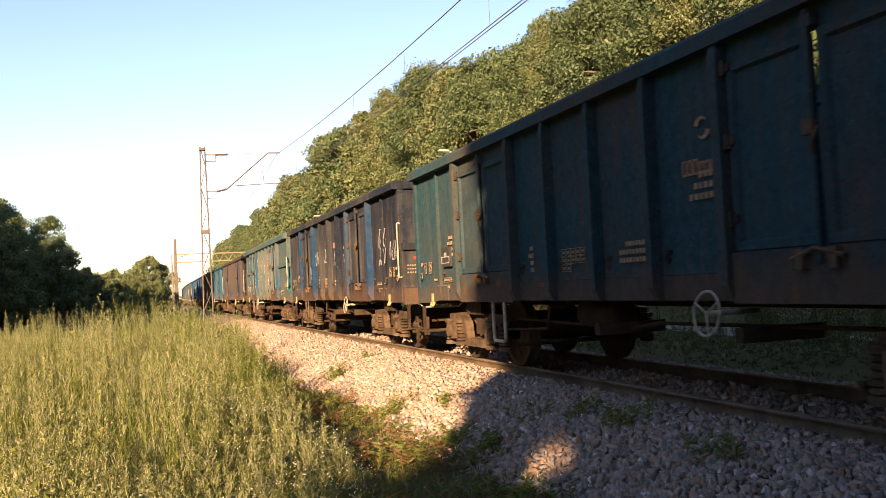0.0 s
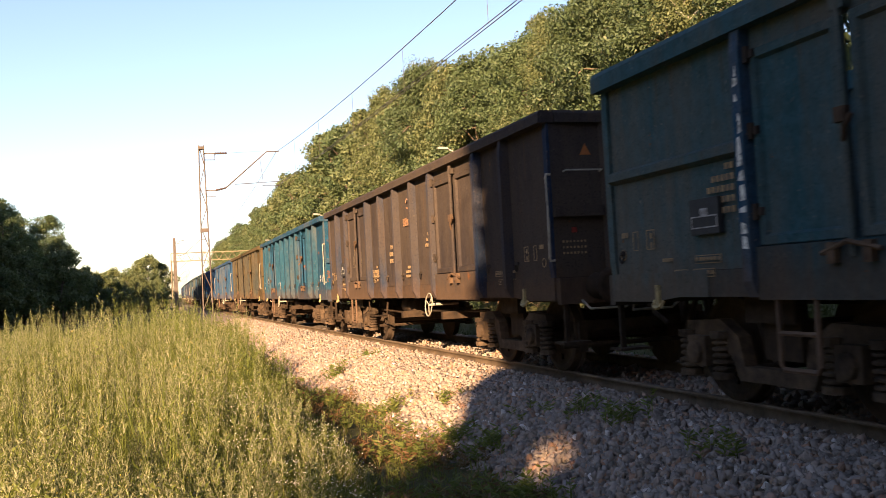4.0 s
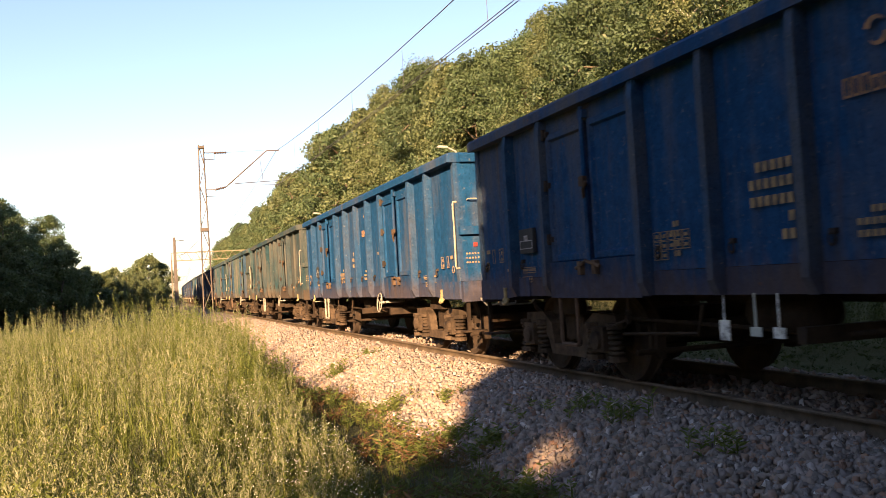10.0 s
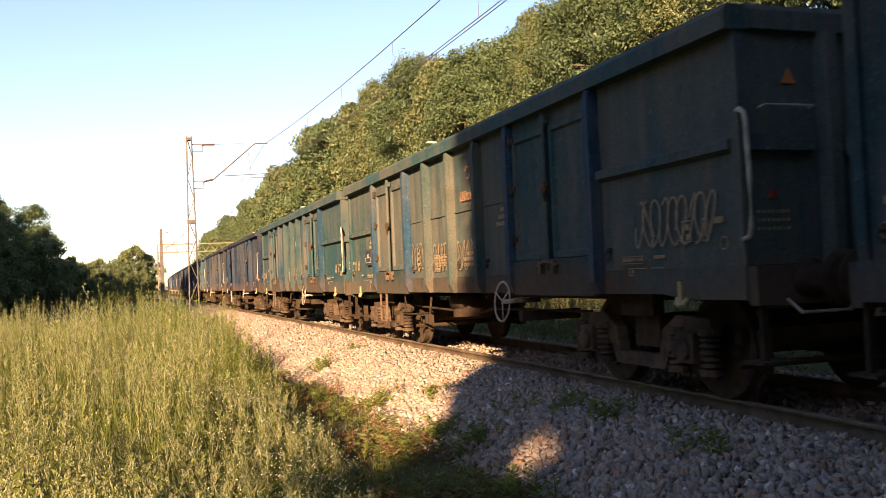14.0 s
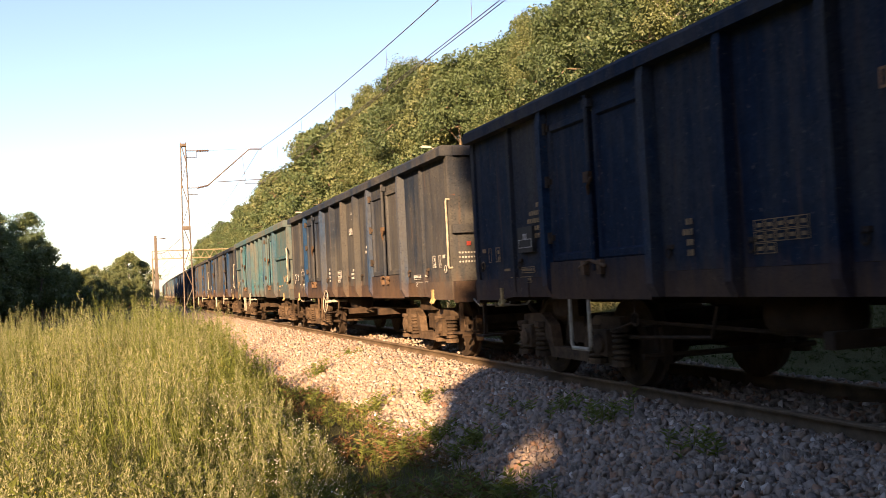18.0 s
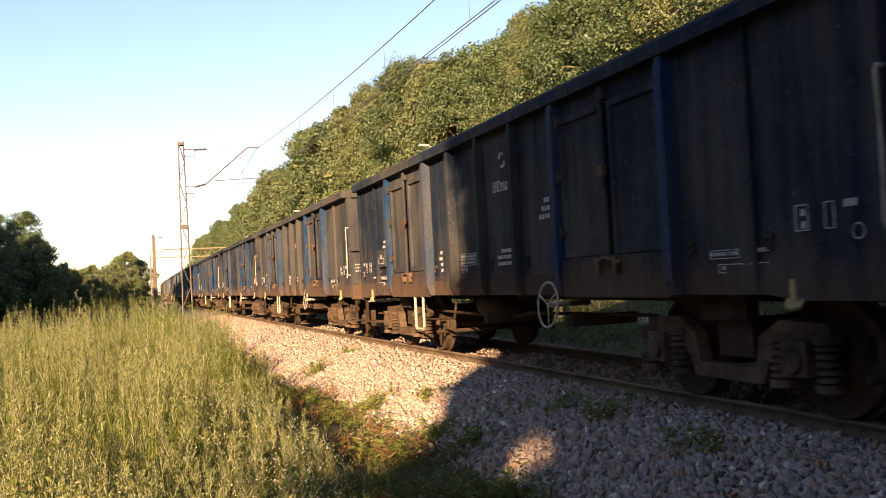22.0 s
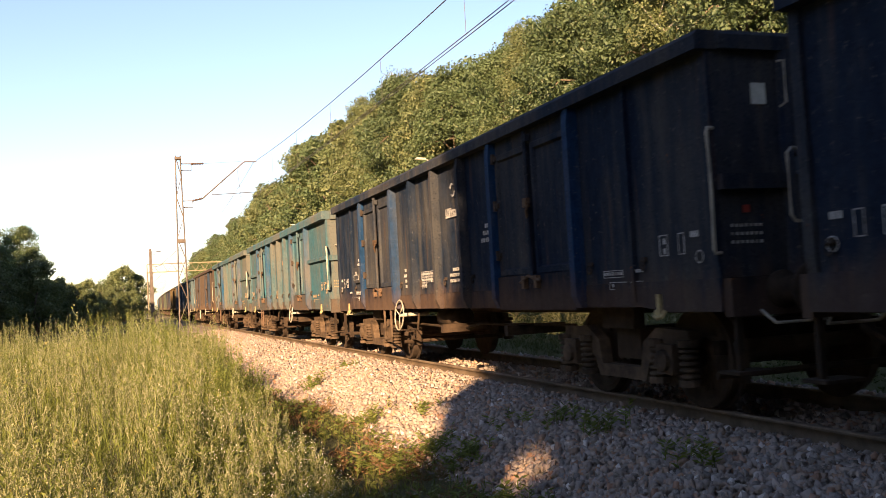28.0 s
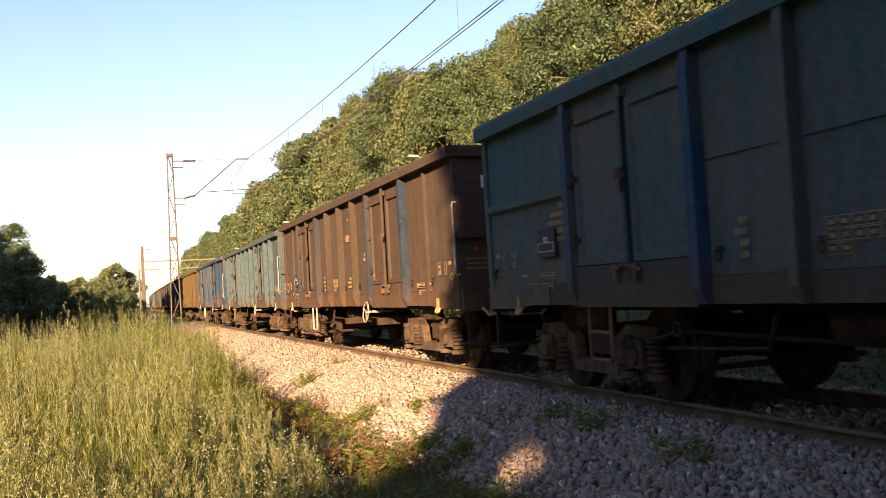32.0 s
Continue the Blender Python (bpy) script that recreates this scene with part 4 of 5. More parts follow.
def flaking(wg, ys, seed, x=-HALF - 0.128):
    """Pale primer showing in ragged strips down the posts."""
    rd = random.Random(seed)
    for y in ys:
        bm = bmesh.new()
        z = 1.3
        while z < 2.6:
            h = rd.uniform(0.03, 0.13)
            a, b = y - 0.045 + rd.uniform(0, 0.03), y + rd.uniform(-0.01, 0.045)
            v = [bm.verts.new((x, yy, zz)) for yy, zz in ((a, z), (b, z + rd.uniform(-0.02, 0.02)), (b - rd.uniform(0, 0.03), z + h), (a + rd.uniform(0, 0.02), z + h + rd.uniform(-0.02, 0.02)))]
            bm.faces.new(v)
            z += h + rd.uniform(0.0, 0.09)
        part("flaking_paint", bm, M["flake"], wg)["kind"] = "stuff"


for i, (a, b, z) in enumerate(((-5.52, -4.98, 1.96), (-5.52, -5.0, 1.60), (-6.42, -5.78, 1.68), (-3.35, -2.9, 1.80), (-2.2, -1.6, 1.82), (-0.95, -0.4, 1.78), (0.28, 0.8, 1.88), (1.6, 2.1, 1.86), (2.6, 3.0, 1.5))):
    scrawl(WAGONS[1], a, b, z, z + 0.36, 40 + i, "scrawl", 0.018)
for i, (a, b, z) in enumerate(((-6.2, -5.0, 1.35), (0.1, 0.9, 1.25), (-0.9, -0.2, 1.25), (1.3, 2.0, 1.3))):
    scrawl(WAGONS[9], a, b, z, z + 0.42, 60 + i, "scrawl_tan", 0.022)
for i, (a, b, z) in enumerate(((-2.0, -1.3, 1.3), (-0.9, 0.9, 1.25), (-4.0, -3.4, 1.5))):
    scrawl(WAGONS[10], a, b, z, z + 0.36, 80 + i, "scrawl_tan", 0.022)
scrawl(WAGONS[3], 3.0, 3.8, 1.6, 2.0, 91, "scrawl_tan", 0.02)
# small plates hung below the sill of one blue wagon
for y, w, h, m in ((1.09, 0.13, 0.16, "flake"), (0.70, 0.13, 0.07, "grey_sign"), (0.43, 0.13, 0.08, "flake")):
    bm = bmesh.new()
    box(bm, -HALF - 0.03, -HALF - 0.02, y - w / 2, y + w / 2, 0.66 - h / 2, 0.66 + h / 2)
    box(bm, -HALF - 0.028, -HALF - 0.022, y - 0.01, y + 0.01, 0.66 + h / 2, 0.95)
    part("hanging_plate", bm, M[m], WAGONS[6], "small pale plate under the sill")
flaking(WAGONS[2], [-LEN / 2 + d for d in MID] + [-LEN / 2 + DOOR[1], LEN / 2 - DOOR[1], LEN / 2 - DOOR[0]], 5)
def repaint(wg, y0, y1, z0, z1, mat, seed):
    """A patch painted over in another tone, with uneven upper edge."""
    rd = random.Random(seed)
    bm = bmesh.new()
    n = 6
    for i in range(n):
        a, b = y0 + (y1 - y0) * i / n, y0 + (y1 - y0) * (i + 1) / n
        top = z1 - rd.uniform(0.0, 0.16) * (z1 - z0)
        bm.faces.new([bm.verts.new((-HALF - 0.0225, y, z)) for y, z in ((a, z0), (a, top), (b, top), (b, z0))])
    part("repainted_patch", bm, mat, wg, "patch of darker blue paint")["kind"] = "stuff"


dark_patch = paint("patch_paint", (0.012, 0.035, 0.10), (0.08, 0.07, 0.06), 0.25, 0.1, 31.0)
repaint(WAGONS[13], 1.30, 2.05, 1.55, 1.92, dark_patch, 1)
repaint(WAGONS[13], -1.95, -1.25, 1.45, 1.85, dark_patch, 2)
for i, (a, b, z, h) in enumerate(((-6.3, -5.75, 1.32, 0.2), (0.3, 0.8, 1.22, 0.3), (-0.55, -0.1, 1.22, 0.35), (-1.9, -1.4, 1.2, 0.3), (-2.05, -1.75, 1.75, 0.2), (2.6, 2.9, 1.5, 0.2))):
    repaint(WAGONS[5], a, b, z, z + h, dark_patch, 10 + i)
# ---------------------------------------------------------------- trees
def leaf_cloud(centres, radii, per, size, gen, droop=0.0):
    """Small folded leaves scattered round clump centres. Returns points and triangles."""
    n = len(centres) * per
    c = np.repeat(centres, per, axis=0)
    r = np.repeat(radii, per)
    d = gen.normal(size=(n, 3))
    d /= np.linalg.norm(d, axis=1)[:, None]
    at = c + d * (r * gen.random(n) ** 0.30)[:, None] * np.array([1, 1, 0.8])
    at[:, 2] -= droop * r * gen.random(n)
    # leaves face outwards and up, with scatter
    nrm = d * 0.8 + gen.normal(size=(n, 3)) * 0.6 + np.array([0, 0, 0.35])
    nrm /= np.linalg.norm(nrm, axis=1)[:, None]
    u = np.cross(nrm, gen.normal(size=(n, 3)))
    u /= np.linalg.norm(u, axis=1)[:, None]
    w = np.cross(nrm, u)
    s = (size * (0.6 + 0.8 * gen.random(n)))[:, None]
    a, b = at - u * s, at + u * s
    e, f = at + w * s * 0.55 + nrm * s * 0.18, at - w * s * 0.55 + nrm * s * 0.18
    verts = np.stack([a, e, b, f], 1).reshape(-1, 3)
    i = np.arange(n)[:, None] * 4
    faces = np.concatenate([i + np.array([[0, 1, 2]]), i + np.array([[0, 2, 3]])], 1).reshape(-1, 3)
    return verts, faces


def make_tree_meshes(seed, height, spread, style, per, size, clumps):
    """A tapered trunk with limbs, and a crown of leaf clumps at the limbs' ends."""
    gen = np.random.default_rng(seed)
    rd = random.Random(seed)
    bm = bmesh.new()
    lean = Vector((rd.uniform(-0.05, 0.05), rd.uniform(-0.05, 0.05), 0))
    knots, pts = 7, []
    for i in range(knots):
        z = height * 0.92 * i / (knots - 1)
        pts.append(Vector((lean.x * z + rd.uniform(-0.12, 0.12) * (i > 0), lean.y * z + rd.uniform(-0.12, 0.12) * (i > 0), z)))
    r0 = height * 0.013
    tube(bm, pts, [r0 * (1.25 - 1.1 * i / (knots - 1)) + 0.015 for i in range(knots)], 8)
    ends, rads = [], []
    low = {"oak": 0.16, "birch": 0.28, "bush": 0.05, "far": 0.15, "low": 0.07}[style]
    for j in range(clumps):
        f = low + (0.97 - low) * (j + rd.random()) / clumps
        z = height * f
        base = pts[min(knots - 2, int(f / 0.92 * (knots - 1)))].lerp(pts[min(knots - 1, int(f / 0.92 * (knots - 1)) + 1)], rd.random())
        a = rd.uniform(0, math.tau)
        # crown outline: wide in the lower middle, rounded to the top
        g = (f - low) / (1 - low)
        prof = math.sin(math.pi * min(1.0, 0.22 + 0.78 * g) ** (0.75 if style != "birch" else 0.6)) ** 0.7
        reach = spread * prof * rd.uniform(0.45, 1.05)
        tip = Vector((base.x + math.cos(a) * reach, base.y + math.sin(a) * reach, z + reach * rd.uniform(-0.05, 0.35)))
        mid = base.lerp(tip, 0.5) + Vector((0, 0, rd.uniform(0, 0.25) * reach))
        if j % 2 == 0:
            tube(bm, [base, mid, tip], [r0 * 0.32, r0 * 0.2, 0.012], 5)
        ends.append(tip), rads.append(spread * rd.uniform(0.13, 0.25))
        if rd.random() < 0.6:
            ends.append(mid + Vector((rd.uniform(-1, 1), rd.uniform(-1, 1), rd.uniform(0, 0.8))) * spread * 0.2), rads.append(spread * rd.uniform(0.11, 0.20))
    v, f = leaf_cloud(np.array([tuple(e) for e in ends]), np.array(rads), per, size, gen, 0.9 if style == "birch" else 0.15)
    return bm, v, f


TREE_KINDS, TREE_TOPS = [], []


def tree_kinds():
    specs = [(11, 14.5, 3.6, "oak", 340, 0.074, 84, "leaf_a", "bark"), (12, 13.0, 3.3, "oak", 335, 0.074, 82, "leaf_b", "bark"), (13, 15.5, 3.0, "birch", 300, 0.055, 92, "leaf_b", "birch"),
             (14, 14.0, 3.8, "oak", 340, 0.076, 84, "leaf_c", "bark"), (15, 12.0, 3.0, "oak", 320, 0.074, 80, "leaf_a", "bark"), (16, 13.5, 2.6, "birch", 290, 0.055, 84, "leaf_b", "birch"),
             (21, 5.0, 2.4, "bush", 120, 0.085, 45, "leaf_b", "bark"), (22, 4.0, 2.2, "bush", 120, 0.085, 42, "leaf_c", "bark"),
             (31, 14.5, 4.4, "far", 170, 0.115, 62, "leaf_a", "bark"), (32, 13.0, 4.0, "far", 170, 0.115, 60, "leaf_b", "bark"), (33, 14.0, 4.0, "low", 60, 0.36, 70, "leaf_a", "bark"),
             (34, 14.5, 4.4, "far", 50, 0.24, 62, "leaf_a", "bark")]
    for seed, h, s, style, per, size, clumps, leaf, bark in specs:
        bm, v, f = make_tree_meshes(seed, h, s, style, per, size, clumps)
        TREE_KINDS.append((finish(bm, "trunk", M[bark], True), soup("crown", v, f, M[leaf])))
        TREE_TOPS.append(float(v[:, 2].max()))


LABELS = ["tall broadleaf tree with a dense rounded sunlit crown", "broad leafy tree with yellowish green foliage", "slender birch with pale trunk and hanging twigs", "tall dark green leafy tree at the wood's edge",
          "mid-height leafy tree with an uneven crown", "slim pale-barked birch with airy foliage", "bushy young tree with light green leaves", "low dark green shrub", "distant leafy tree in the wood's edge", "distant yellowish green tree", "unseen tall tree with a dense crown down to the ground, added to block light", "unseen broad leafy tree away from the line"]


def tree(kind, x, y, scale=1.0, turn=0.0, group="trees of the wood", z=None):
    t = thing("tree" if kind not in (6, 7) else "shrub", LABELS[kind], "tree" if kind not in (6, 7) else "shrub", group)
    trunk, crown = TREE_KINDS[kind]
    part("trunk", trunk, None, t), part("crown", crown, None, t)
    t.matrix_basis = pose(x, y, ground_height(x, min(y, 440)) - 0.05 if z is None else z, 0, 0, turn) @ Matrix.Scale(scale, 4)
    return t


def build_woods():
    rd = random.Random(5)
    tree_kinds()
    # edge of the wood right of the line: its height rises and falls along the way
    crest = lambda y: float(np.interp(y, [8, 30, 38, 45, 52, 58, 68, 76, 82, 89, 95, 101, 120, 150, 200, 280], [12.6, 13.2, 13.8, 14.6, 14.1, 15.3, 16.4, 15.6, 15.8, 16.7, 15.6, 15.0, 15.8, 14.8, 15.4, 17.5]))
    y = 4.0
    i = 0
    while y < 108:
        kind = 3 if 17 < y < 40 and i % 2 else (0, 1, 3, 2, 4, 1, 5, 0, 3, 1, 2, 0)[i % 12] if 17 < y < 72 else 8 + i % 2 if y > 17 else 11
        tree(kind, bend(y) + 12.4 + rd.uniform(-0.8, 0.8), y, crest(y) * rd.uniform(0.96, 1.08) / TREE_TOPS[kind], rd.uniform(0, 360))
        if y < 70:
            tree((8, 9)[i % 2] if y > 14 else 11, bend(y) + 17.5 + rd.uniform(-1, 1), y + 2.0, crest(y) * rd.uniform(1.04, 1.12) / TREE_TOPS[8], rd.uniform(0, 360))
        if y > 34:
            tree(6 if i % 2 else 7, bend(y) + 10.3 + rd.uniform(-0.5, 0.5), y + 1.4, rd.uniform(0.8, 1.15), rd.uniform(0, 360), "shrubs along the wood")
        y += 3.6 + rd.uniform(-0.4, 0.6)
        i += 1
    while y < 330:
        tree(8 + i % 2, bend(y) + 12.6 + rd.uniform(-1.2, 1.2), y, crest(y) * rd.uniform(0.98, 1.08) / TREE_TOPS[8 + i % 2], rd.uniform(0, 360))
        y += 4.4 + y * 0.011
        i += 1
    # unseen trees added beside and behind the viewpoint, as if the wood went on, to block sky light
    for j in range(9):
        tree(11, 11.5 + rd.uniform(-1, 1), 1 - j * 5.5, rd.uniform(1.1, 1.3), rd.uniform(0, 360))
    # shaded trees left of the line
    for kind, x, y, s in ((8, -18.6, 76, 0.88), (8, -21.2, 72, 0.98), (8, -16.4, 84, 0.74), (9, -24.5, 78, 1.0), (8, -15.0, 96, 0.72), (8, -17.2, 99, 0.76), (9, -13.2, 104, 0.62), (8, -21, 88, 0.84), (8, -19, 112, 0.72), (8, -28, 84, 0.9),
                         (9, -17.6, 80, 0.62), (8, -14.0, 92, 0.56), (9, -15.6, 77, 0.52), (6, -12.6, 86, 1.3), (6, -5.3, 178, 1.95), (6, -3.0, 181, 1.75), (7, -7.4, 183, 1.9), (8, -11, 140, 0.36), (8, -9.2, 132, 0.32), (8, -13, 124, 0.38), (9, -6.5, 150, 0.30), (8, -3.2, 160, 0.28)):
        tree(kind, x, y, s, rd.uniform(0, 360), "trees beyond the meadow")
    for j in range(30):
        f = j / 29
        yy = 70 + 95 * f
        tree(6 + j % 2, -16.5 + 12.5 * f + rd.uniform(-0.8, 0.8), yy, rd.uniform(1.05, 1.35) - 0.25 * f, rd.uniform(0, 360), "shrubs beyond the meadow")
    for j in range(12):
        yy = 150 + j * 8
        tree(6 + j % 2, -5.5 + 0.35 * j + rd.uniform(-0.8, 0.8), yy, rd.uniform(0.8, 1.2), rd.uniform(0, 360), "shrubs beyond the meadow")
    # unseen wood added behind the viewpoint, whose left edge, cut to shape, throws the edge of shade across the track
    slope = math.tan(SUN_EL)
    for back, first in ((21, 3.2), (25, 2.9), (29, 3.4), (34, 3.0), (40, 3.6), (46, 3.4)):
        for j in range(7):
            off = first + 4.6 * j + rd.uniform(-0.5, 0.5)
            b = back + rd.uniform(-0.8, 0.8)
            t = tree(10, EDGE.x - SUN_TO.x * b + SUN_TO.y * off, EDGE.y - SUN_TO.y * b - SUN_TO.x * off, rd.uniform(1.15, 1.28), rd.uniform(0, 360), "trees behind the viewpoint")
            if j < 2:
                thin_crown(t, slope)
    # unseen rows added only to hold back sky light and sun
    for kind, x, y, s in SHADE_TREES:
        tree(kind, x, y, s, rd.uniform(0, 360), "trees behind the viewpoint")


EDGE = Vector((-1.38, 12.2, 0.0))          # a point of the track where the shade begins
# openings cut into the outer crowns to place the sunlit patches: offset across the sunlight, way along it on the
# ground, half widths
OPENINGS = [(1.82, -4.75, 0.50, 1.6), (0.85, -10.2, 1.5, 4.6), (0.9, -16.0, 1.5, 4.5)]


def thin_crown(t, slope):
    """Cuts leaves out of an outer crown, so that its shadow gets a set edge and sunlit patches."""
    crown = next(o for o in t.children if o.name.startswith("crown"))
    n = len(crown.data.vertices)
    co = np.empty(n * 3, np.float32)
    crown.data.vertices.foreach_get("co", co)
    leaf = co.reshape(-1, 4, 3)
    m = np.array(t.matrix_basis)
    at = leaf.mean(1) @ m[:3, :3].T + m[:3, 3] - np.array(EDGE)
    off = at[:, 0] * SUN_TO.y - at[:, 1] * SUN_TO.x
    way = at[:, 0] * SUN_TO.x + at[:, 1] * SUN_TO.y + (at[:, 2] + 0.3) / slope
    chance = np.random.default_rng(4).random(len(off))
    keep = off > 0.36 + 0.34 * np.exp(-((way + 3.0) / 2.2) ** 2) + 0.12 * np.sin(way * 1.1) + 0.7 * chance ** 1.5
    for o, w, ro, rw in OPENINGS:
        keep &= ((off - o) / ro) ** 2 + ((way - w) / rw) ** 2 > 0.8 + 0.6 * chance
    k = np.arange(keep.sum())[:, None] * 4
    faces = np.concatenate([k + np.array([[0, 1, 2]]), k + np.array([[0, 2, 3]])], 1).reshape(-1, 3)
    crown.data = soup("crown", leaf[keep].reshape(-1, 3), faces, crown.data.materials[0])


# unseen woods added round the meadow to block low sky light, far enough to let the sun over them, and unseen trees
# added to shade the meadow's far part
SHADE_TREES = []
for j in range(13):
    off, back = 3.5 - 6.5 * j, 84 + 3 * (j % 2)
    SHADE_TREES.append((10, EDGE.x - SUN_TO.x * back + SUN_TO.y * off, EDGE.y - SUN_TO.y * back - SUN_TO.x * off, 1.32))
SHADE_TREES += [(10, -62 - 3.0 * (j % 2), -36 + j * 6.0, 1.34) for j in range(18)]
SHADE_TREES += [(11, -17.6 - 0.7 * j, 45 + j * 5.0, 1.0) for j in range(6)]
SHADE_TREES += [(11, -31.0 - (j % 3) * 1.5, 27 + j * 6.0, 1.15) for j in range(8)]
build_woods()


# ---------------------------------------------------------------- weeds
def weed_mesh(gen, n, xs, zs, tall, kind):
    """n standing plants at places xs with foot heights zs: stem, side shoots with narrow leaves or seed heads."""
    V, F, T = [], [], []
    base = 0

    def blade(p, q, w, mat):
        """A slim pointed leaf from p to q."""
        nonlocal base
        d = q - p
        side = np.cross(d, gen.normal(size=d.shape))
        side /= np.linalg.norm(side, axis=1)[:, None] + 1e-9
        m = p * 0.55 + q * 0.45
        pts = np.stack([p, m + side * w[:, None], q, m - side * w[:, None]], 1).reshape(-1, 3)
        k = np.arange(len(p))[:, None] * 4 + base
        F.append(np.concatenate([k + np.array([[0, 1, 2]]), k + np.array([[0, 2, 3]])], 1).reshape(-1, 3))
        T.append(np.full(len(p) * 2, mat, np.int32))
        V.append(pts)
        base += len(pts)

    foot = np.column_stack([xs, zs])
    lean = gen.normal(size=(n, 3)) * np.array([0.10, 0.10, 0])
    up = np.column_stack([lean[:, 0], lean[:, 1], np.ones(n)])
    top = foot + up * tall[:, None]
    blade(foot, top, np.full(n, 0.005), 0)
    shoots = {"mugwort": 44, "aster": 26, "grass": 7, "dock": 14, "sprout": 12, "leafy": 46}[kind]
    for j in range(shoots):
        f = 0.22 + 0.78 * (j + gen.random(n)) / shoots
        p = foot + up * (tall * f)[:, None]
        a = gen.random(n) * math.tau
        c, s = np.cos(a), np.sin(a)
        if kind == "mugwort":
            # slim upright twigs, each with seed bits along it and small leaves below
            ln = 0.04 + 0.24 * (1.05 - f) * (0.4 + 0.6 * gen.random(n))
            way = np.column_stack([c * 0.35, s * 0.35, np.ones(n)])
            q = p + way * ln[:, None]
            high = j > shoots * 0.35
            if j % 2 == 0:
                blade(p, q, np.full(n, 0.0030), 1 if high else 0)
            for b in range(4):
                e = p + way * (ln * (0.2 + 0.8 * gen.random(n)))[:, None]
                g = gen.normal(size=(n, 3)) * np.array([0.008, 0.008, 0.006]) + np.array([0, 0, 0.009])
                blade(e, e + g, 0.0028 + 0.0022 * gen.random(n), 1 if high and b else 0)
            if j % 2:
                l2 = 0.03 + 0.05 * gen.random(n)
                blade(p, p + np.column_stack([-s * l2 * 0.6, c * l2 * 0.6, l2 * (0.2 + 0.6 * gen.random(n))]), 0.005 + 0.005 * gen.random(n), 0)
        elif kind == "aster":
            ln = 0.05 + 0.06 * gen.random(n)
            q = p + np.column_stack([c * ln, s * ln, ln * 0.6])
            blade(p, q, 0.0032 + 0.003 * gen.random(n), 0)
            if j % 2:
                r = 0.04 + 0.12 * gen.random(n)
                h = top + np.column_stack([c * r, s * r, 0.08 - 0.22 * gen.random(n)])
                blade(foot + up * (tall * 0.8)[:, None], h, np.full(n, 0.0022), 0)
                e = np.array([0.0056, 0, 0.002])
                if j % 4 == 1 or j % 8 == 3:
                    blade(h - e, h + e, np.full(n, 0.0056), 2)
                else:
                    blade(h, h + e * 0.8, np.full(n, 0.003), 1)
        elif kind == "grass":
            q = foot + np.column_stack([c, s, np.ones(n)]) * (tall * (0.5 + 0.45 * gen.random(n)))[:, None] * np.array([0.45, 0.45, 1.0])
            blade(foot, q, 0.0016 + 0.0018 * gen.random(n), 0 if j % 3 else 1)
        elif kind == "leafy":
            ln = 0.03 + 0.13 * gen.random(n) * (1.1 - f)
            q = p + np.column_stack([c * ln, s * ln, ln * 0.9])
            blade(p, q, np.full(n, 0.0016), 0)
            for b in range(2):
                e = p + (q - p) * (0.4 + 0.6 * gen.random(n))[:, None]
                blade(e, e + gen.normal(size=(n, 3)) * 0.022, 0.005 + 0.006 * gen.random(n), 0)
        elif kind == "sprout":
            ln = 0.035 + 0.06 * gen.random(n)
            blade(p, p + np.column_stack([c * ln, s * ln, ln * 0.4]), 0.006 + 0.006 * gen.random(n), 0)
        else:
            ln = 0.04 + 0.04 * gen.random(n)
            q = p + np.column_stack([c * ln, s * ln, ln])
            blade(p, q, np.full(n, 0.008), 1 if f.mean() > 0.5 else 0)
    return np.concatenate(V), np.concatenate(F), np.concatenate(T)


def sow(name, label, gen, kind, mats, spots, tall):
    xs = np.array(spots)
    zs = np.array([max(ground_height(x, y), bank_height(x - bend(y)) if x - bend(y) > -3.0 else -9) for x, y in spots])
    v, f, t = weed_mesh(gen, len(xs), xs, zs, tall, kind)
    me = soup(name, v, f, [M[m] for m in mats])
    me.polygons.foreach_set("material_index", t)
    return tagged(new(name, me), label, "weeds", kind="stuff")


def weed_edge(y):
    """Right-hand limit of the tall growth, offset from the track's centre."""
    return float(np.interp(y, [4, 6, 8, 11, 15, 20, 30, 45], [-4.5, -4.25, -4.1, -3.9, -3.65, -3.5, -3.35, -3.3])) + 0.10 * math.sin(1.7 * y)


# foot, number of stems and height of the weeds in the ballast
PLANTS = [(-2.45, 16.4, 26, 0.3), (-2.67, 11.9, 30, 0.22), (-1.72, 8.0, 10, 0.22), (-1.74, 7.3, 16, 0.26), (-1.88, 5.75, 12, 0.22), (-2.62, 8.45, 36, 0.16), (-2.69, 9.3, 34, 0.16), (-2.0, 8.7, 5, 0.14), (-1.86, 17.0, 8, 0.16), (-2.2, 10.9, 10, 0.14)]


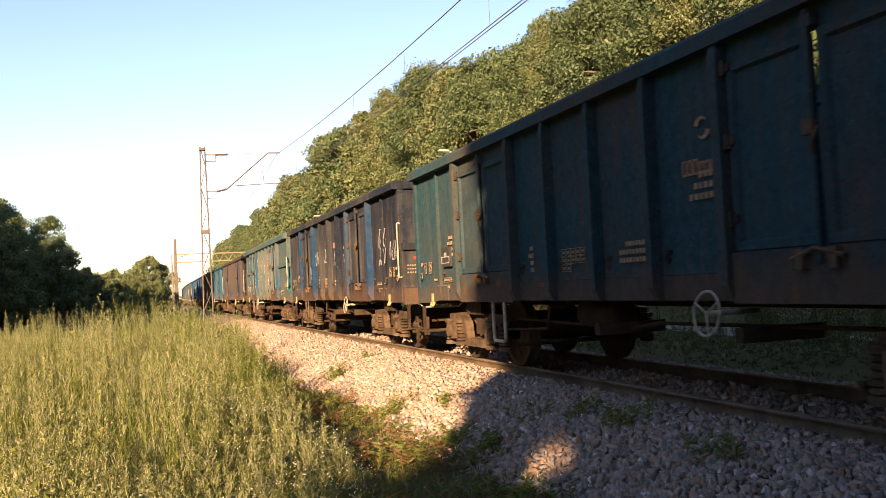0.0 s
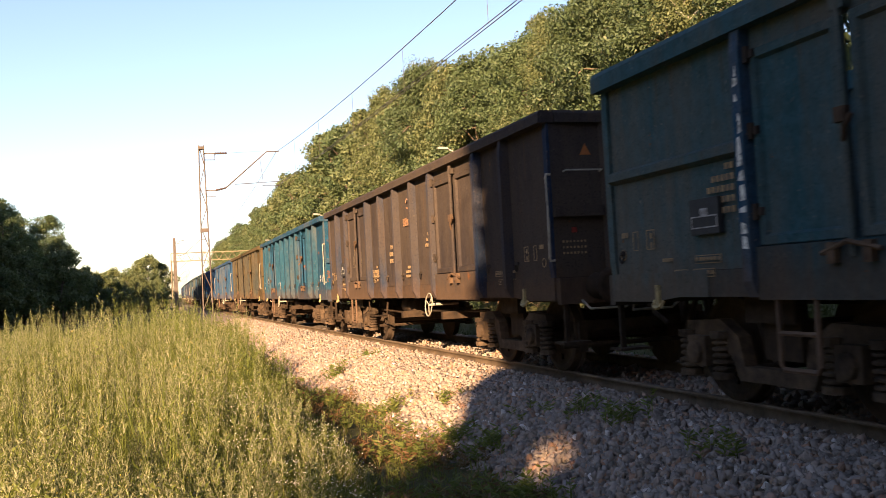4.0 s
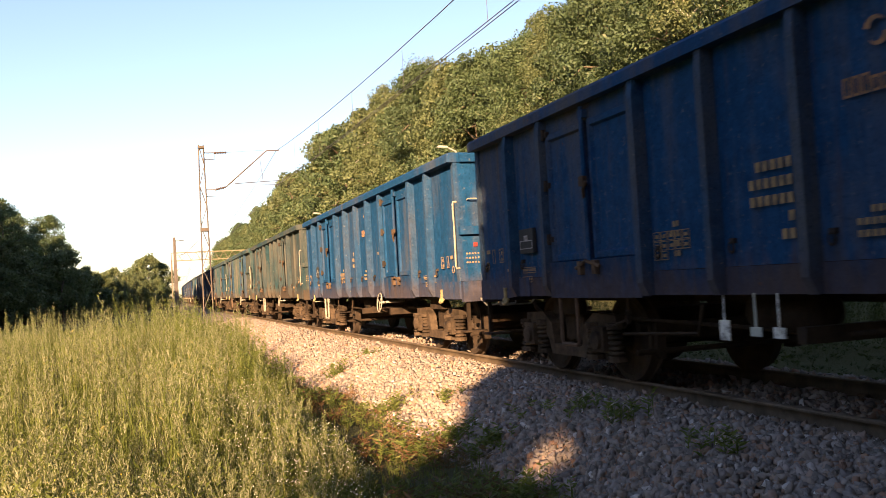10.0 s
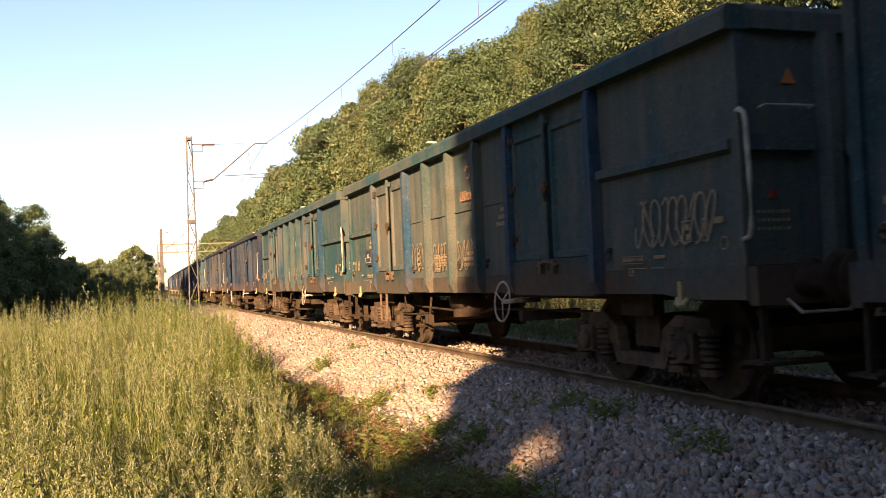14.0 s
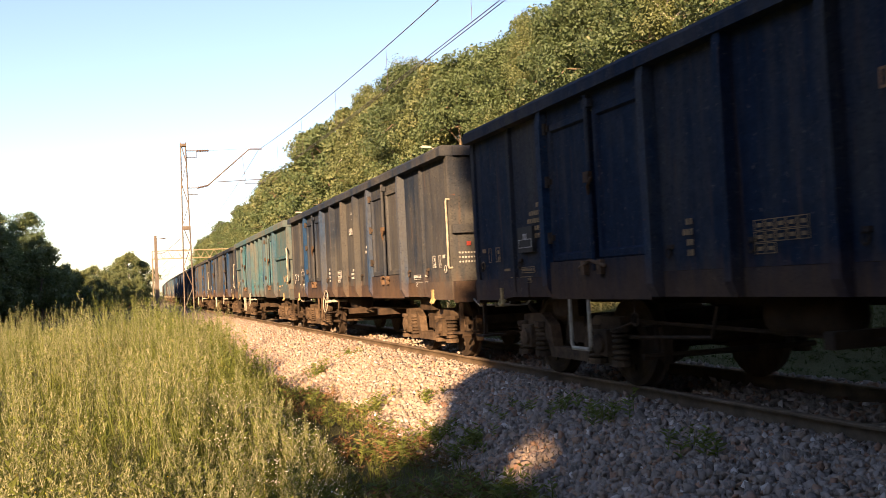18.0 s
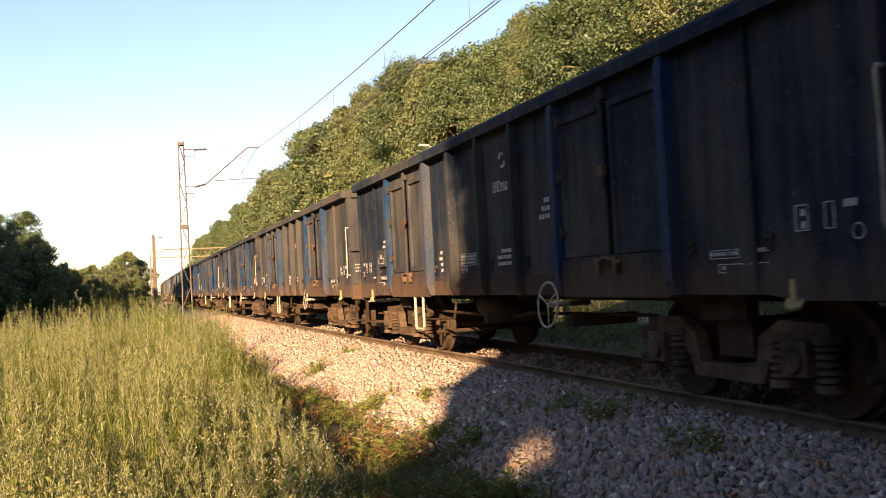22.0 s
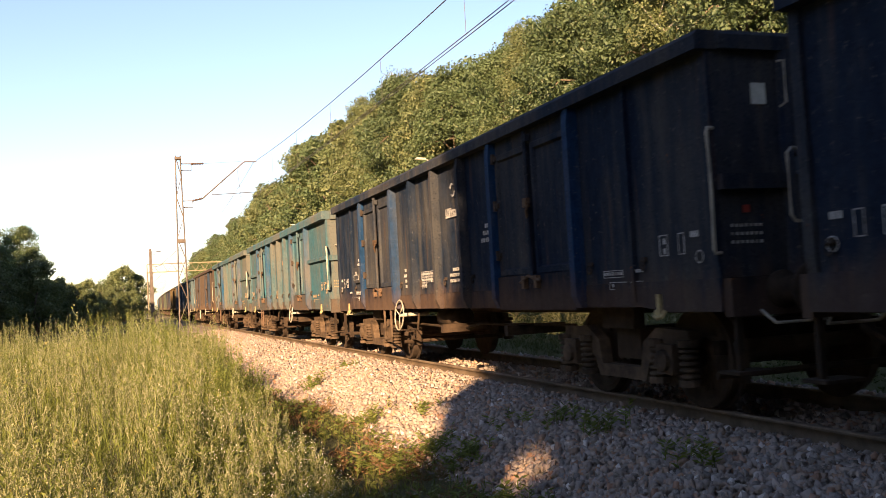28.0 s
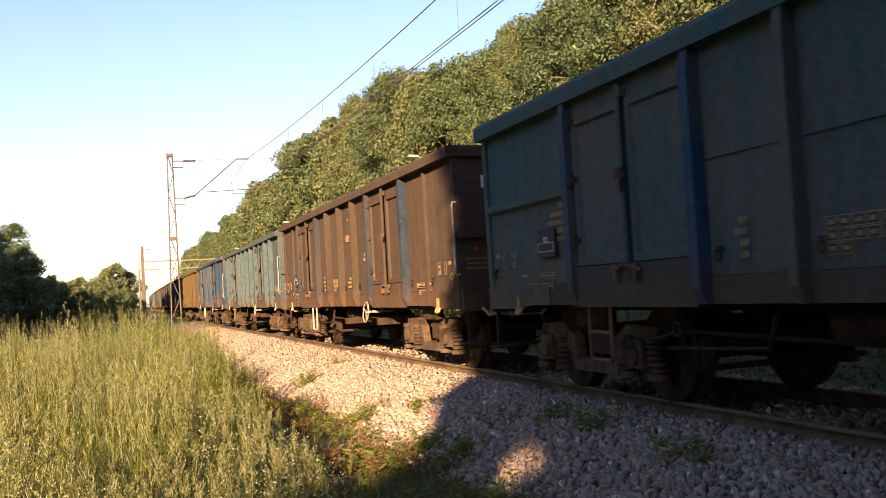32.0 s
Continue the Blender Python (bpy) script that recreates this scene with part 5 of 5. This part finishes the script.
def build_weeds():
    gen = np.random.default_rng(21)
    rd = random.Random(9)

    def spots(n, y0, y1, left, power=1.0, right=None, tuft=1):
        """Places between a left and a right limit, in tufts of some plants each."""
        out = []
        while len(out) < n:
            y = y0 + (y1 - y0) * rd.random() ** power
            r = (weed_edge(y) if right is None else right) + bend(y)
            x = r - (r - left(y)) * rd.random()
            if tuft > 6 and noise.noise((x * 0.9, y * 0.7, 4.0)) < -0.02:
                continue
            for _ in range(rd.randint(1, tuft)):
                xx, yy = x + (rd.gauss(0, 0.16) if tuft > 1 else 0), y + (rd.gauss(0, 0.16) if tuft > 1 else 0)
                if (Vector((xx, yy)) - EYE.xy).length > 2.6 and xx < r + 0.1:
                    out.append((xx, yy))
        return out

    def heights(s, lo, hi):
        h = np.array([lo + (hi - lo) * rd.random() for _ in s])
        swell = np.array([0.78 + 0.45 * noise.noise((x * 0.8, y * 0.5, 0.0)) + (0.12 if -6.3 < x < -4.2 and 10 < y < 24 else 0) for x, y in s])
        margin = np.array([np.interp(weed_edge(y) + bend(y) - x, [-0.1, 1.6], [np.interp(y, [11, 17, 22], [0.30, 0.6, 0.9]), 1.0]) for x, y in s])
        return h * swell * margin

    edge = lambda y: -6.1 - 0.17 * y
    rise = lambda s: np.array([np.interp(y, [2.5, 5, 9, 14], [0.62, 0.74, 0.92, 1.0]) for _, y in s])
    a = spots(2900, 2.6, 32, edge, 1.35, None, 12)
    sow("mugwort_stand", "dense stand of dry mugwort and seeding weeds", gen, "mugwort", ("weed_green", "weed_dry"), a, heights(a, 1.0, 1.9) * rise(a))
    b = spots(760, 3.2, 11, lambda y: -5.5 + 0.05 * y, 1.1, None, 5)
    sow("fleabane_stand", "tall weeds with tiny white flower heads", gen, "aster", ("weed_green", "weed_dry", "flower"), b, heights(b, 0.9, 1.3) * rise(b))
    h = spots(70, 3.0, 7, lambda y: -6.1 - 0.17 * y, 1.0, -5.3, 3)
    sow("yellow_ragwort", "weeds with small yellow flower heads", gen, "aster", ("weed_green", "weed_dry", "flower_y"), h, heights(h, 0.8, 1.1) * rise(h))
    f = spots(170, 10.5, 19, lambda y: -5.0, 1.0, -4.0, 4)
    sow("leafy_weeds", "tall bright green leafy weeds", gen, "leafy", ("weed_green", "weed_dry"), f, heights(f, 1.1, 1.6))
    f = spots(190, 18, 30, lambda y: -6.2, 1.0, -3.9, 4)
    sow("leafy_weeds", "tall bright green leafy weeds", gen, "leafy", ("weed_green", "weed_dry"), f, heights(f, 1.5, 2.0))
    c = spots(4200, 2.4, 60, edge, 1.2)
    sow("meadow_grass", "long yellow-green meadow grass", gen, "grass", ("weed_green", "weed_green"), c, heights(c, 0.35, 0.8) * rise(c))
    d = spots(90, 11, 15.5, lambda y: -3.95, 1.0, -3.4)
    sow("dry_dock", "reddish dry dock stems at the ballast's foot", gen, "dock", ("weed_red", "weed_red"), d, heights(d, 0.16, 0.36))
    e = spots(6500, 5.0, 45, lambda y: -4.6, 1.5, -2.75, 6)
    sow("verge_grass", "short dry grass along the ballast's foot", gen, "grass", ("weed_green", "weed_straw"), e, np.array([rd.uniform(0.04, 0.15) for _ in e]))
    v = spots(620, 5.5, 22, lambda y: -4.2, 1.3, -2.8, 7)
    sow("verge_plants", "low green and brown plants at the ballast's foot", gen, "sprout", ("weed_green", "weed_green"), v, np.array([rd.uniform(0.06, 0.24) for _ in v]))
    w = spots(420, 5.5, 20, lambda y: -4.1, 1.3, -2.85, 8)
    sow("dead_plants", "low rust-brown dead plants at the ballast's foot", gen, "sprout", ("weed_red", "weed_straw"), w, np.array([rd.uniform(0.05, 0.2) for _ in w]))
    # green plants that have come up between the stones
    for x, y, n, h in PLANTS:
        s = [(x + rd.gauss(0, 0.11), y + rd.gauss(0, 0.14)) for _ in range(n)]
        sow("ballast_weed", "small green weed sprouting between ballast stones", gen, "sprout", ("weed_green", "weed_green"), s, np.array([h * rd.uniform(0.5, 1.0) for _ in s]))
    # plants beyond the train, with its shade put into their leaf colour
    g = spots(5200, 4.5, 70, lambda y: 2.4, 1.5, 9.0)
    sow("far_verge_grass", "rough grass between the track and the wood, coloured dark for shade", gen, "grass", ("weed_shaded", "weed_shaded"), g, heights(g, 0.12, 0.45))
    # added dark growth that hides the sunlit ground seen under the wagons
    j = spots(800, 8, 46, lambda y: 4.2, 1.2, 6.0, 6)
    sow("far_bank_weeds", "added tall weeds beyond the track, coloured dark for shade", gen, "leafy", ("weed_shaded", "weed_shaded"), j, np.array([rd.uniform(0.75, 1.15) for _ in j]))
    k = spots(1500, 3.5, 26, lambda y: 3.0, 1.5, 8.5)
    sow("far_verge_weeds", "low weeds beyond the track, coloured dark for shade", gen, "sprout", ("weed_shaded", "weed_green"), k, heights(k, 0.10, 0.30))


build_weeds()
# ---------------------------------------------------------------- masts, wires, gantry
def lattice_mast(x, y, height, wide=0.42, slim=0.20):
    """Two leaning legs with battens, on a concrete foot; broad side across the line."""
    m = thing("catenary_mast", "rusty lattice catenary mast with a bracket arm", "mast", "masts along the line", at=pose(x, y, 0))
    z0 = -0.35
    bm = bmesh.new()
    box(bm, -0.45, 0.45, -0.4, 0.4, -1.0, z0)
    part("foundation", bm, M["concrete"], m, "concrete footing", bevel=0.03)
    for s in (-1, 1):
        bm = bmesh.new()
        for dy in (-0.10, 0.10):
            tube(bm, [(s * wide / 2, dy, z0), (s * slim / 2, dy * 0.8, height)], 0.024, 4)
        part("leg", bm, M["mast"], m)
    n = 9
    for i in range(n):
        f0, f1 = i / n, (i + 1) / n
        w0, w1 = [(wide + (slim - wide) * f) / 2 for f in (f0, f1)]
        za, zb = z0 + (height - z0) * f0, z0 + (height - z0) * f1
        for dy in (-0.1, 0.1):
            bm = bmesh.new()
            s = 1 if i % 2 else -1
            tube(bm, [(-s * w0, dy, za), (s * w1, dy, zb)], 0.011, 4)
            part("brace", bm, M["mast"], m)
    for z, h in ((height - 0.05, 0.12), (height * 0.53, 0.16)):
        bm = bmesh.new()
        w = (wide + (slim - wide) * (z - z0) / (height - z0)) / 2 + 0.03
        box(bm, -w, w, -0.14, 0.14, z - h, z)
        part("batten_plate", bm, M["mast"], m)
    return m


def concrete_mast(x, y, height):
    """A tapered prefabricated mast of square section."""
    m = thing("catenary_mast", "tapered brown-grey concrete catenary mast", "mast", "masts along the line", at=pose(x, y, 0))
    bm = bmesh.new()
    for z0, z1, a, b in ((-0.9, height, 0.24, 0.13),):
        lo = [bm.verts.new((sx * a, sy * a * 0.8, z0)) for sx, sy in ((-1, -1), (1, -1), (1, 1), (-1, 1))]
        hi = [bm.verts.new((sx * b, sy * b * 0.8, z1)) for sx, sy in ((-1, -1), (1, -1), (1, 1), (-1, 1))]
        for j in range(4):
            bm.faces.new((lo[j], lo[(j + 1) % 4], hi[(j + 1) % 4], hi[j]))
        bm.faces.new(lo[::-1]), bm.faces.new(hi)
    part("shaft", bm, M["mast"], m, bevel=0.02)
    bm = bmesh.new()
    box(bm, -0.17, 0.17, -0.15, 0.15, height - 0.5, height - 0.42)
    part("clamp", bm, M["mast"], m)
    return m


def insulator(bm, a, b, r=0.055):
    a, b = Vector(a), Vector(b)
    pts, rs = [], []
    for i in range(11):
        pts.append(a.lerp(b, i / 10)), rs.append(r if i % 2 else r * 0.55)
    tube(bm, pts, rs, 8)


def bracket(m, height, reach_top, z_top, reach_con, z_con):
    """The cantilever of a mast, in its own space: stubs, insulators, raking tube, registration arm."""
    w = 0.13
    for z, nm in ((height - 0.35, "stub"), (5.75 - 0.0, "stub")):
        bm = bmesh.new()
        box(bm, w, w + 0.42, -0.03, 0.03, z - 0.02, z + 0.02)
        tube(bm, [(w, 0, z - 0.28), (w + 0.42, 0, z - 0.28), (w + 0.42, 0, z)], 0.02, 4)
        part("bracket_stub", bm, M["mast"], m)
    bm = bmesh.new()
    insulator(bm, (w + 0.42, 0, height - 0.35), (w + 0.95, 0, height - 0.34))
    part("insulator", bm, M["porcelain"], m)
    bm = bmesh.new()
    insulator(bm, (w + 0.42, 0, 5.75), (w + 0.85, 0, 5.85))
    part("insulator", bm, M["porcelain"], m)
    bm = bmesh.new()
    tube(bm, [(w + 0.85, 0, 5.85), (reach_top - 0.45, 0, z_top - 0.02), (reach_top - 0.40, 0, z_top), (reach_top + 0.12, 0, z_top)], 0.032, 6)
    part("raking_tube", bm, M["mast"], m)
    bm = bmesh.new()
    tube(bm, [(w + 0.95, 0, height - 0.34), (reach_top - 0.5, 0, z_top + 0.02)], 0.006, 5)
    part("tie_wire", bm, M["wire"], m)
    bm = bmesh.new()
    tube(bm, [(w + 1.25, 0, z_con + 0.10), (reach_con + 0.15, 0, z_con + 0.20)], 0.018, 5)
    tube(bm, [(reach_con - 0.6, 0, z_con + 0.17), (reach_con - 0.6, 0, z_con + 0.02), (reach_con + 0.2, 0, z_con + 0.02)], 0.014, 5)
    tube(bm, [(reach_top - 0.75, 0, z_top - 0.30), (reach_con - 0.55, 0, z_con + 0.18)], 0.009, 5)
    part("registration_arm", bm, M["wire"], m)


MAST_Y, SPAN = 41.0, 64.0


def build_line():
    for i in range(5):
        y = MAST_Y + i * SPAN
        m = concrete_mast(bend(y) - 3.24, y, 7.72) if i == 1 else lattice_mast(bend(y) - 3.24, y, 7.72)
        bracket(m, 7.72, 3.26, 7.45, 3.16, 5.90)
    # carrying wire and two contact wires, sagging between the supports
    sup = [MAST_Y - SPAN] + [MAST_Y + i * SPAN for i in range(5)]

    def wire(name, label, off, z_sup, sag, r, n=16, kick=0.0):
        bm = bmesh.new()
        pts = []
        for a, b in zip(sup, sup[1:]):
            for i in range(n):
                f = i / n
                y = a + (b - a) * f
                pts.append((bend(y) + off + kick * (1 - 2 * f) * (1 if sup.index(a) % 2 else -1), y, z_sup - 4 * sag * f * (1 - f)))
        tube(bm, pts, r, 5)
        part(name, bm, M["wire"], line, label)

    line = thing("overhead_line", "overhead line of one carrying and two contact wires", "overhead line", kind="structure")
    wire("carrying_wire", "", 0.0, 7.42, 1.05, 0.011)
    wire("contact_wire", "", -0.03, 5.92, 0.42, 0.009)
    wire("contact_wire", "", 0.05, 5.92, 0.42, 0.009)
    for a in sup[:-1]:
        for i in range(1, 12):
            f = i / 12
            y = a + SPAN * f
            bm = bmesh.new()
            tube(bm, [(bend(y), y, 7.42 - 4.2 * f * (1 - f)), (bend(y), y, 5.92 - 1.68 * f * (1 - f))], 0.005, 4)
            part("dropper", bm, M["wire"], line)
    # lattice gantry across the line, far off
    y = 132.0
    g = thing("signal_gantry", "ochre lattice gantry spanning the tracks", "gantry", at=pose(bend(y), y, 0))
    bm = bmesh.new()
    for zz in (6.1, 7.2):
        for dy in (-0.4, 0.4):
            box(bm, -3.4, 15.8, dy - 0.05, dy + 0.05, zz, zz + 0.1)
    for i in range(15):
        xa = -3.2 + i * 1.25
        for dy in (-0.4, 0.4):
            tube(bm, [(xa, dy, 6.15), (xa + 0.62, dy, 7.25), (xa + 1.25, dy, 6.15)], 0.035, 4)
    part("truss", bm, M["gantry"], g)
    for x in (-3.2, 15.6):
        bm = bmesh.new()
        for dx in (-0.2, 0.2):
            for dy in (-0.3, 0.3):
                tube(bm, [(x + dx, dy, -1.0), (x + dx, dy, 7.2)], 0.06, 4)
        part("gantry_leg", bm, M["gantry"], g)
    # lamps by the path along the wood
    for y in (37.5, 70.0, 103.0):
        x = bend(y) + 7.4
        lm = thing("street_lamp", "grey street lamp with a curved arm", "street lamp", "lamps by the path", at=pose(x, y, ground_height(x, y)))
        h = 6.9 - ground_height(x, y)
        bm = bmesh.new()
        tube(bm, [(0, 0, 0), (0, 0, h - 0.4), (-0.1, 0, h - 0.1), (-0.5, 0, h + 0.08)], [0.07, 0.05, 0.04, 0.035], 8)
        part("post", bm, M["lamp"], lm)
        bm = bmesh.new()
        prism(bm, [(-0.95, h + 0.10), (-0.88, h + 0.16), (-0.5, h + 0.13), (-0.45, h + 0.05), (-0.92, h + 0.06)], -0.09, 0.09)
        part("lamp_head", bm, M["lamp"], lm)
    # pale path between the track and the wood
    ys = sweep_ys(-20, 260, 5)
    verts = [(bend(y) + o, y, ground_height(bend(y) + o, y) + 0.03) for y in ys for o in (7.9, 8.5, 9.1)]
    faces = [(j * 3 + i, j * 3 + i + 1, j * 3 + i + 4, j * 3 + i + 3) for j in range(len(ys) - 1) for i in range(2)]
    tagged(new("path", soup("path", verts, faces, plain("path_gravel", (0.24, 0.22, 0.19), 0.95, 0, 0.25, 5.0))), "pale gravel path along the wood", "path", kind="structure")


build_line()
# ---------------------------------------------------------------- loose ballast stones
def stone_shape(gen):
    """A crushed stone: a block with its corners pulled far about, so that its faces meet in sharp edges."""
    v = np.array([(-1, -1, -1), (1, -1, -1), (1, 1, -1), (-1, 1, -1), (-1, -1, 1), (1, -1, 1), (1, 1, 1), (-1, 1, 1)], float) * 0.66
    v += gen.normal(size=(8, 3)) * 0.24
    v *= np.array([1.0 + 0.35 * gen.random(), 0.75 + 0.3 * gen.random(), 0.55 + 0.3 * gen.random()])
    f = np.array([(0, 2, 1), (0, 3, 2), (4, 5, 6), (4, 6, 7), (0, 1, 5), (0, 5, 4), (1, 2, 6), (1, 6, 5), (2, 3, 7), (2, 7, 6), (3, 0, 4), (3, 4, 7)])
    return v, f


def build_stones():
    gen = np.random.default_rng(3)
    rd = random.Random(3)
    shapes = [stone_shape(gen) for _ in range(14)]
    F0 = shapes[0][1]

    def scatter(n, y0, y1, o0, o1, smin, smax, power):
        V = np.empty((n, 8, 3))
        for i in range(n):
            y = y0 + (y1 - y0) * rd.random() ** power
            o = o0 + (o1 - o0) * rd.random()
            s = smin + (smax - smin) * rd.random() ** 1.6
            m = np.array(Euler((rd.uniform(0, 6.3), rd.uniform(0, 6.3), rd.uniform(0, 6.3))).to_matrix())
            V[i] = shapes[i % 14][0] @ m.T * s + (o + bend(y), y, bank_height(o) + s * 0.25 + rd.uniform(-0.008, 0.012))
        faces = (F0[None] + np.arange(n)[:, None, None] * 8).reshape(-1, 3)
        return V.reshape(-1, 3), faces

    near = scatter(26000, 3.4, 18, -2.95, -0.93, 0.016, 0.042, 1.2)
    part("loose_stones", soup("loose_stones", *near, M["stone"]), None, tagged(bank), "crushed grey ballast stones")["kind"] = "stuff"
    far = scatter(14000, 18, 48, -2.95, -0.95, 0.028, 0.05, 1.3)
    part("loose_stones", soup("loose_stones", *far, M["stone"]), None, bank, "crushed grey ballast stones")["kind"] = "stuff"
    back = scatter(4500, 6, 34, 0.95, 3.6, 0.03, 0.055, 1.3)
    part("loose_stones", soup("loose_stones", *back, M["stone"]), None, bank, "crushed grey ballast stones")["kind"] = "stuff"
    mid = scatter(3500, 6, 30, -0.62, 0.62, 0.03, 0.05, 1.3)
    part("loose_stones", soup("loose_stones", *mid, M["stone"]), None, bank, "crushed grey ballast stones")["kind"] = "stuff"
    # the nearest stones, singly
    single = [soup("stone", v, f, M["stone"]) for v, f in shapes]
    for i in range(300):
        y, o, s = rd.uniform(4.6, 8.5), rd.uniform(-2.7, -1.0), rd.uniform(0.028, 0.048)
        st = part("stone", single[i % 14], None, bank)
        st.matrix_basis = pose(o, y, bank_height(o) + s * 0.6, rd.uniform(0, 360), rd.uniform(0, 360), rd.uniform(0, 360)) @ Matrix.Scale(s, 4)


build_stones()


# ---------------------------------------------------------------- motion
def travelled(t):
    """Way of the train in metres since the start; it gathers a little speed."""
    return 8.6676 * t + 0.004913 * t * t + 0.000087 * t ** 3


def motions():
    times = [i * 2.0 for i in range(17)]
    for k, wg in enumerate(WAGONS):
        rows = []
        for t in times:
            y = 1.744 + PITCH * k + (SHIFT[k] if k < len(SHIFT) else 0.0) + LEN / 2 - travelled(t)
            rows.append((t, pose(bend(y), y, 0, 0, 0, -math.degrees(2 * CURVE * max(y, 0)))))
        walk(wg, rows)
    # all wheelsets turn alike: one turning for each place in the bogie
    keyed = {}
    for wg in WAGONS:
        for ws in [o for o in wg.children_recursive if o.name.startswith("wheelset")]:
            place = round(ws.location.y, 2)
            if place not in keyed:
                walk(ws, [(i / 15, Matrix.Translation(ws.location) @ Matrix.Rotation(travelled(i / 15) / R_WHEEL, 4, "X")) for i in range(481)])
                keyed[place] = ws.animation_data
            else:
                ws.rotation_mode = "QUATERNION"
                ws.animation_data_create()
                ws.animation_data.action = keyed[place].action
                ws.animation_data.action_slot = keyed[place].action_slot


motions()
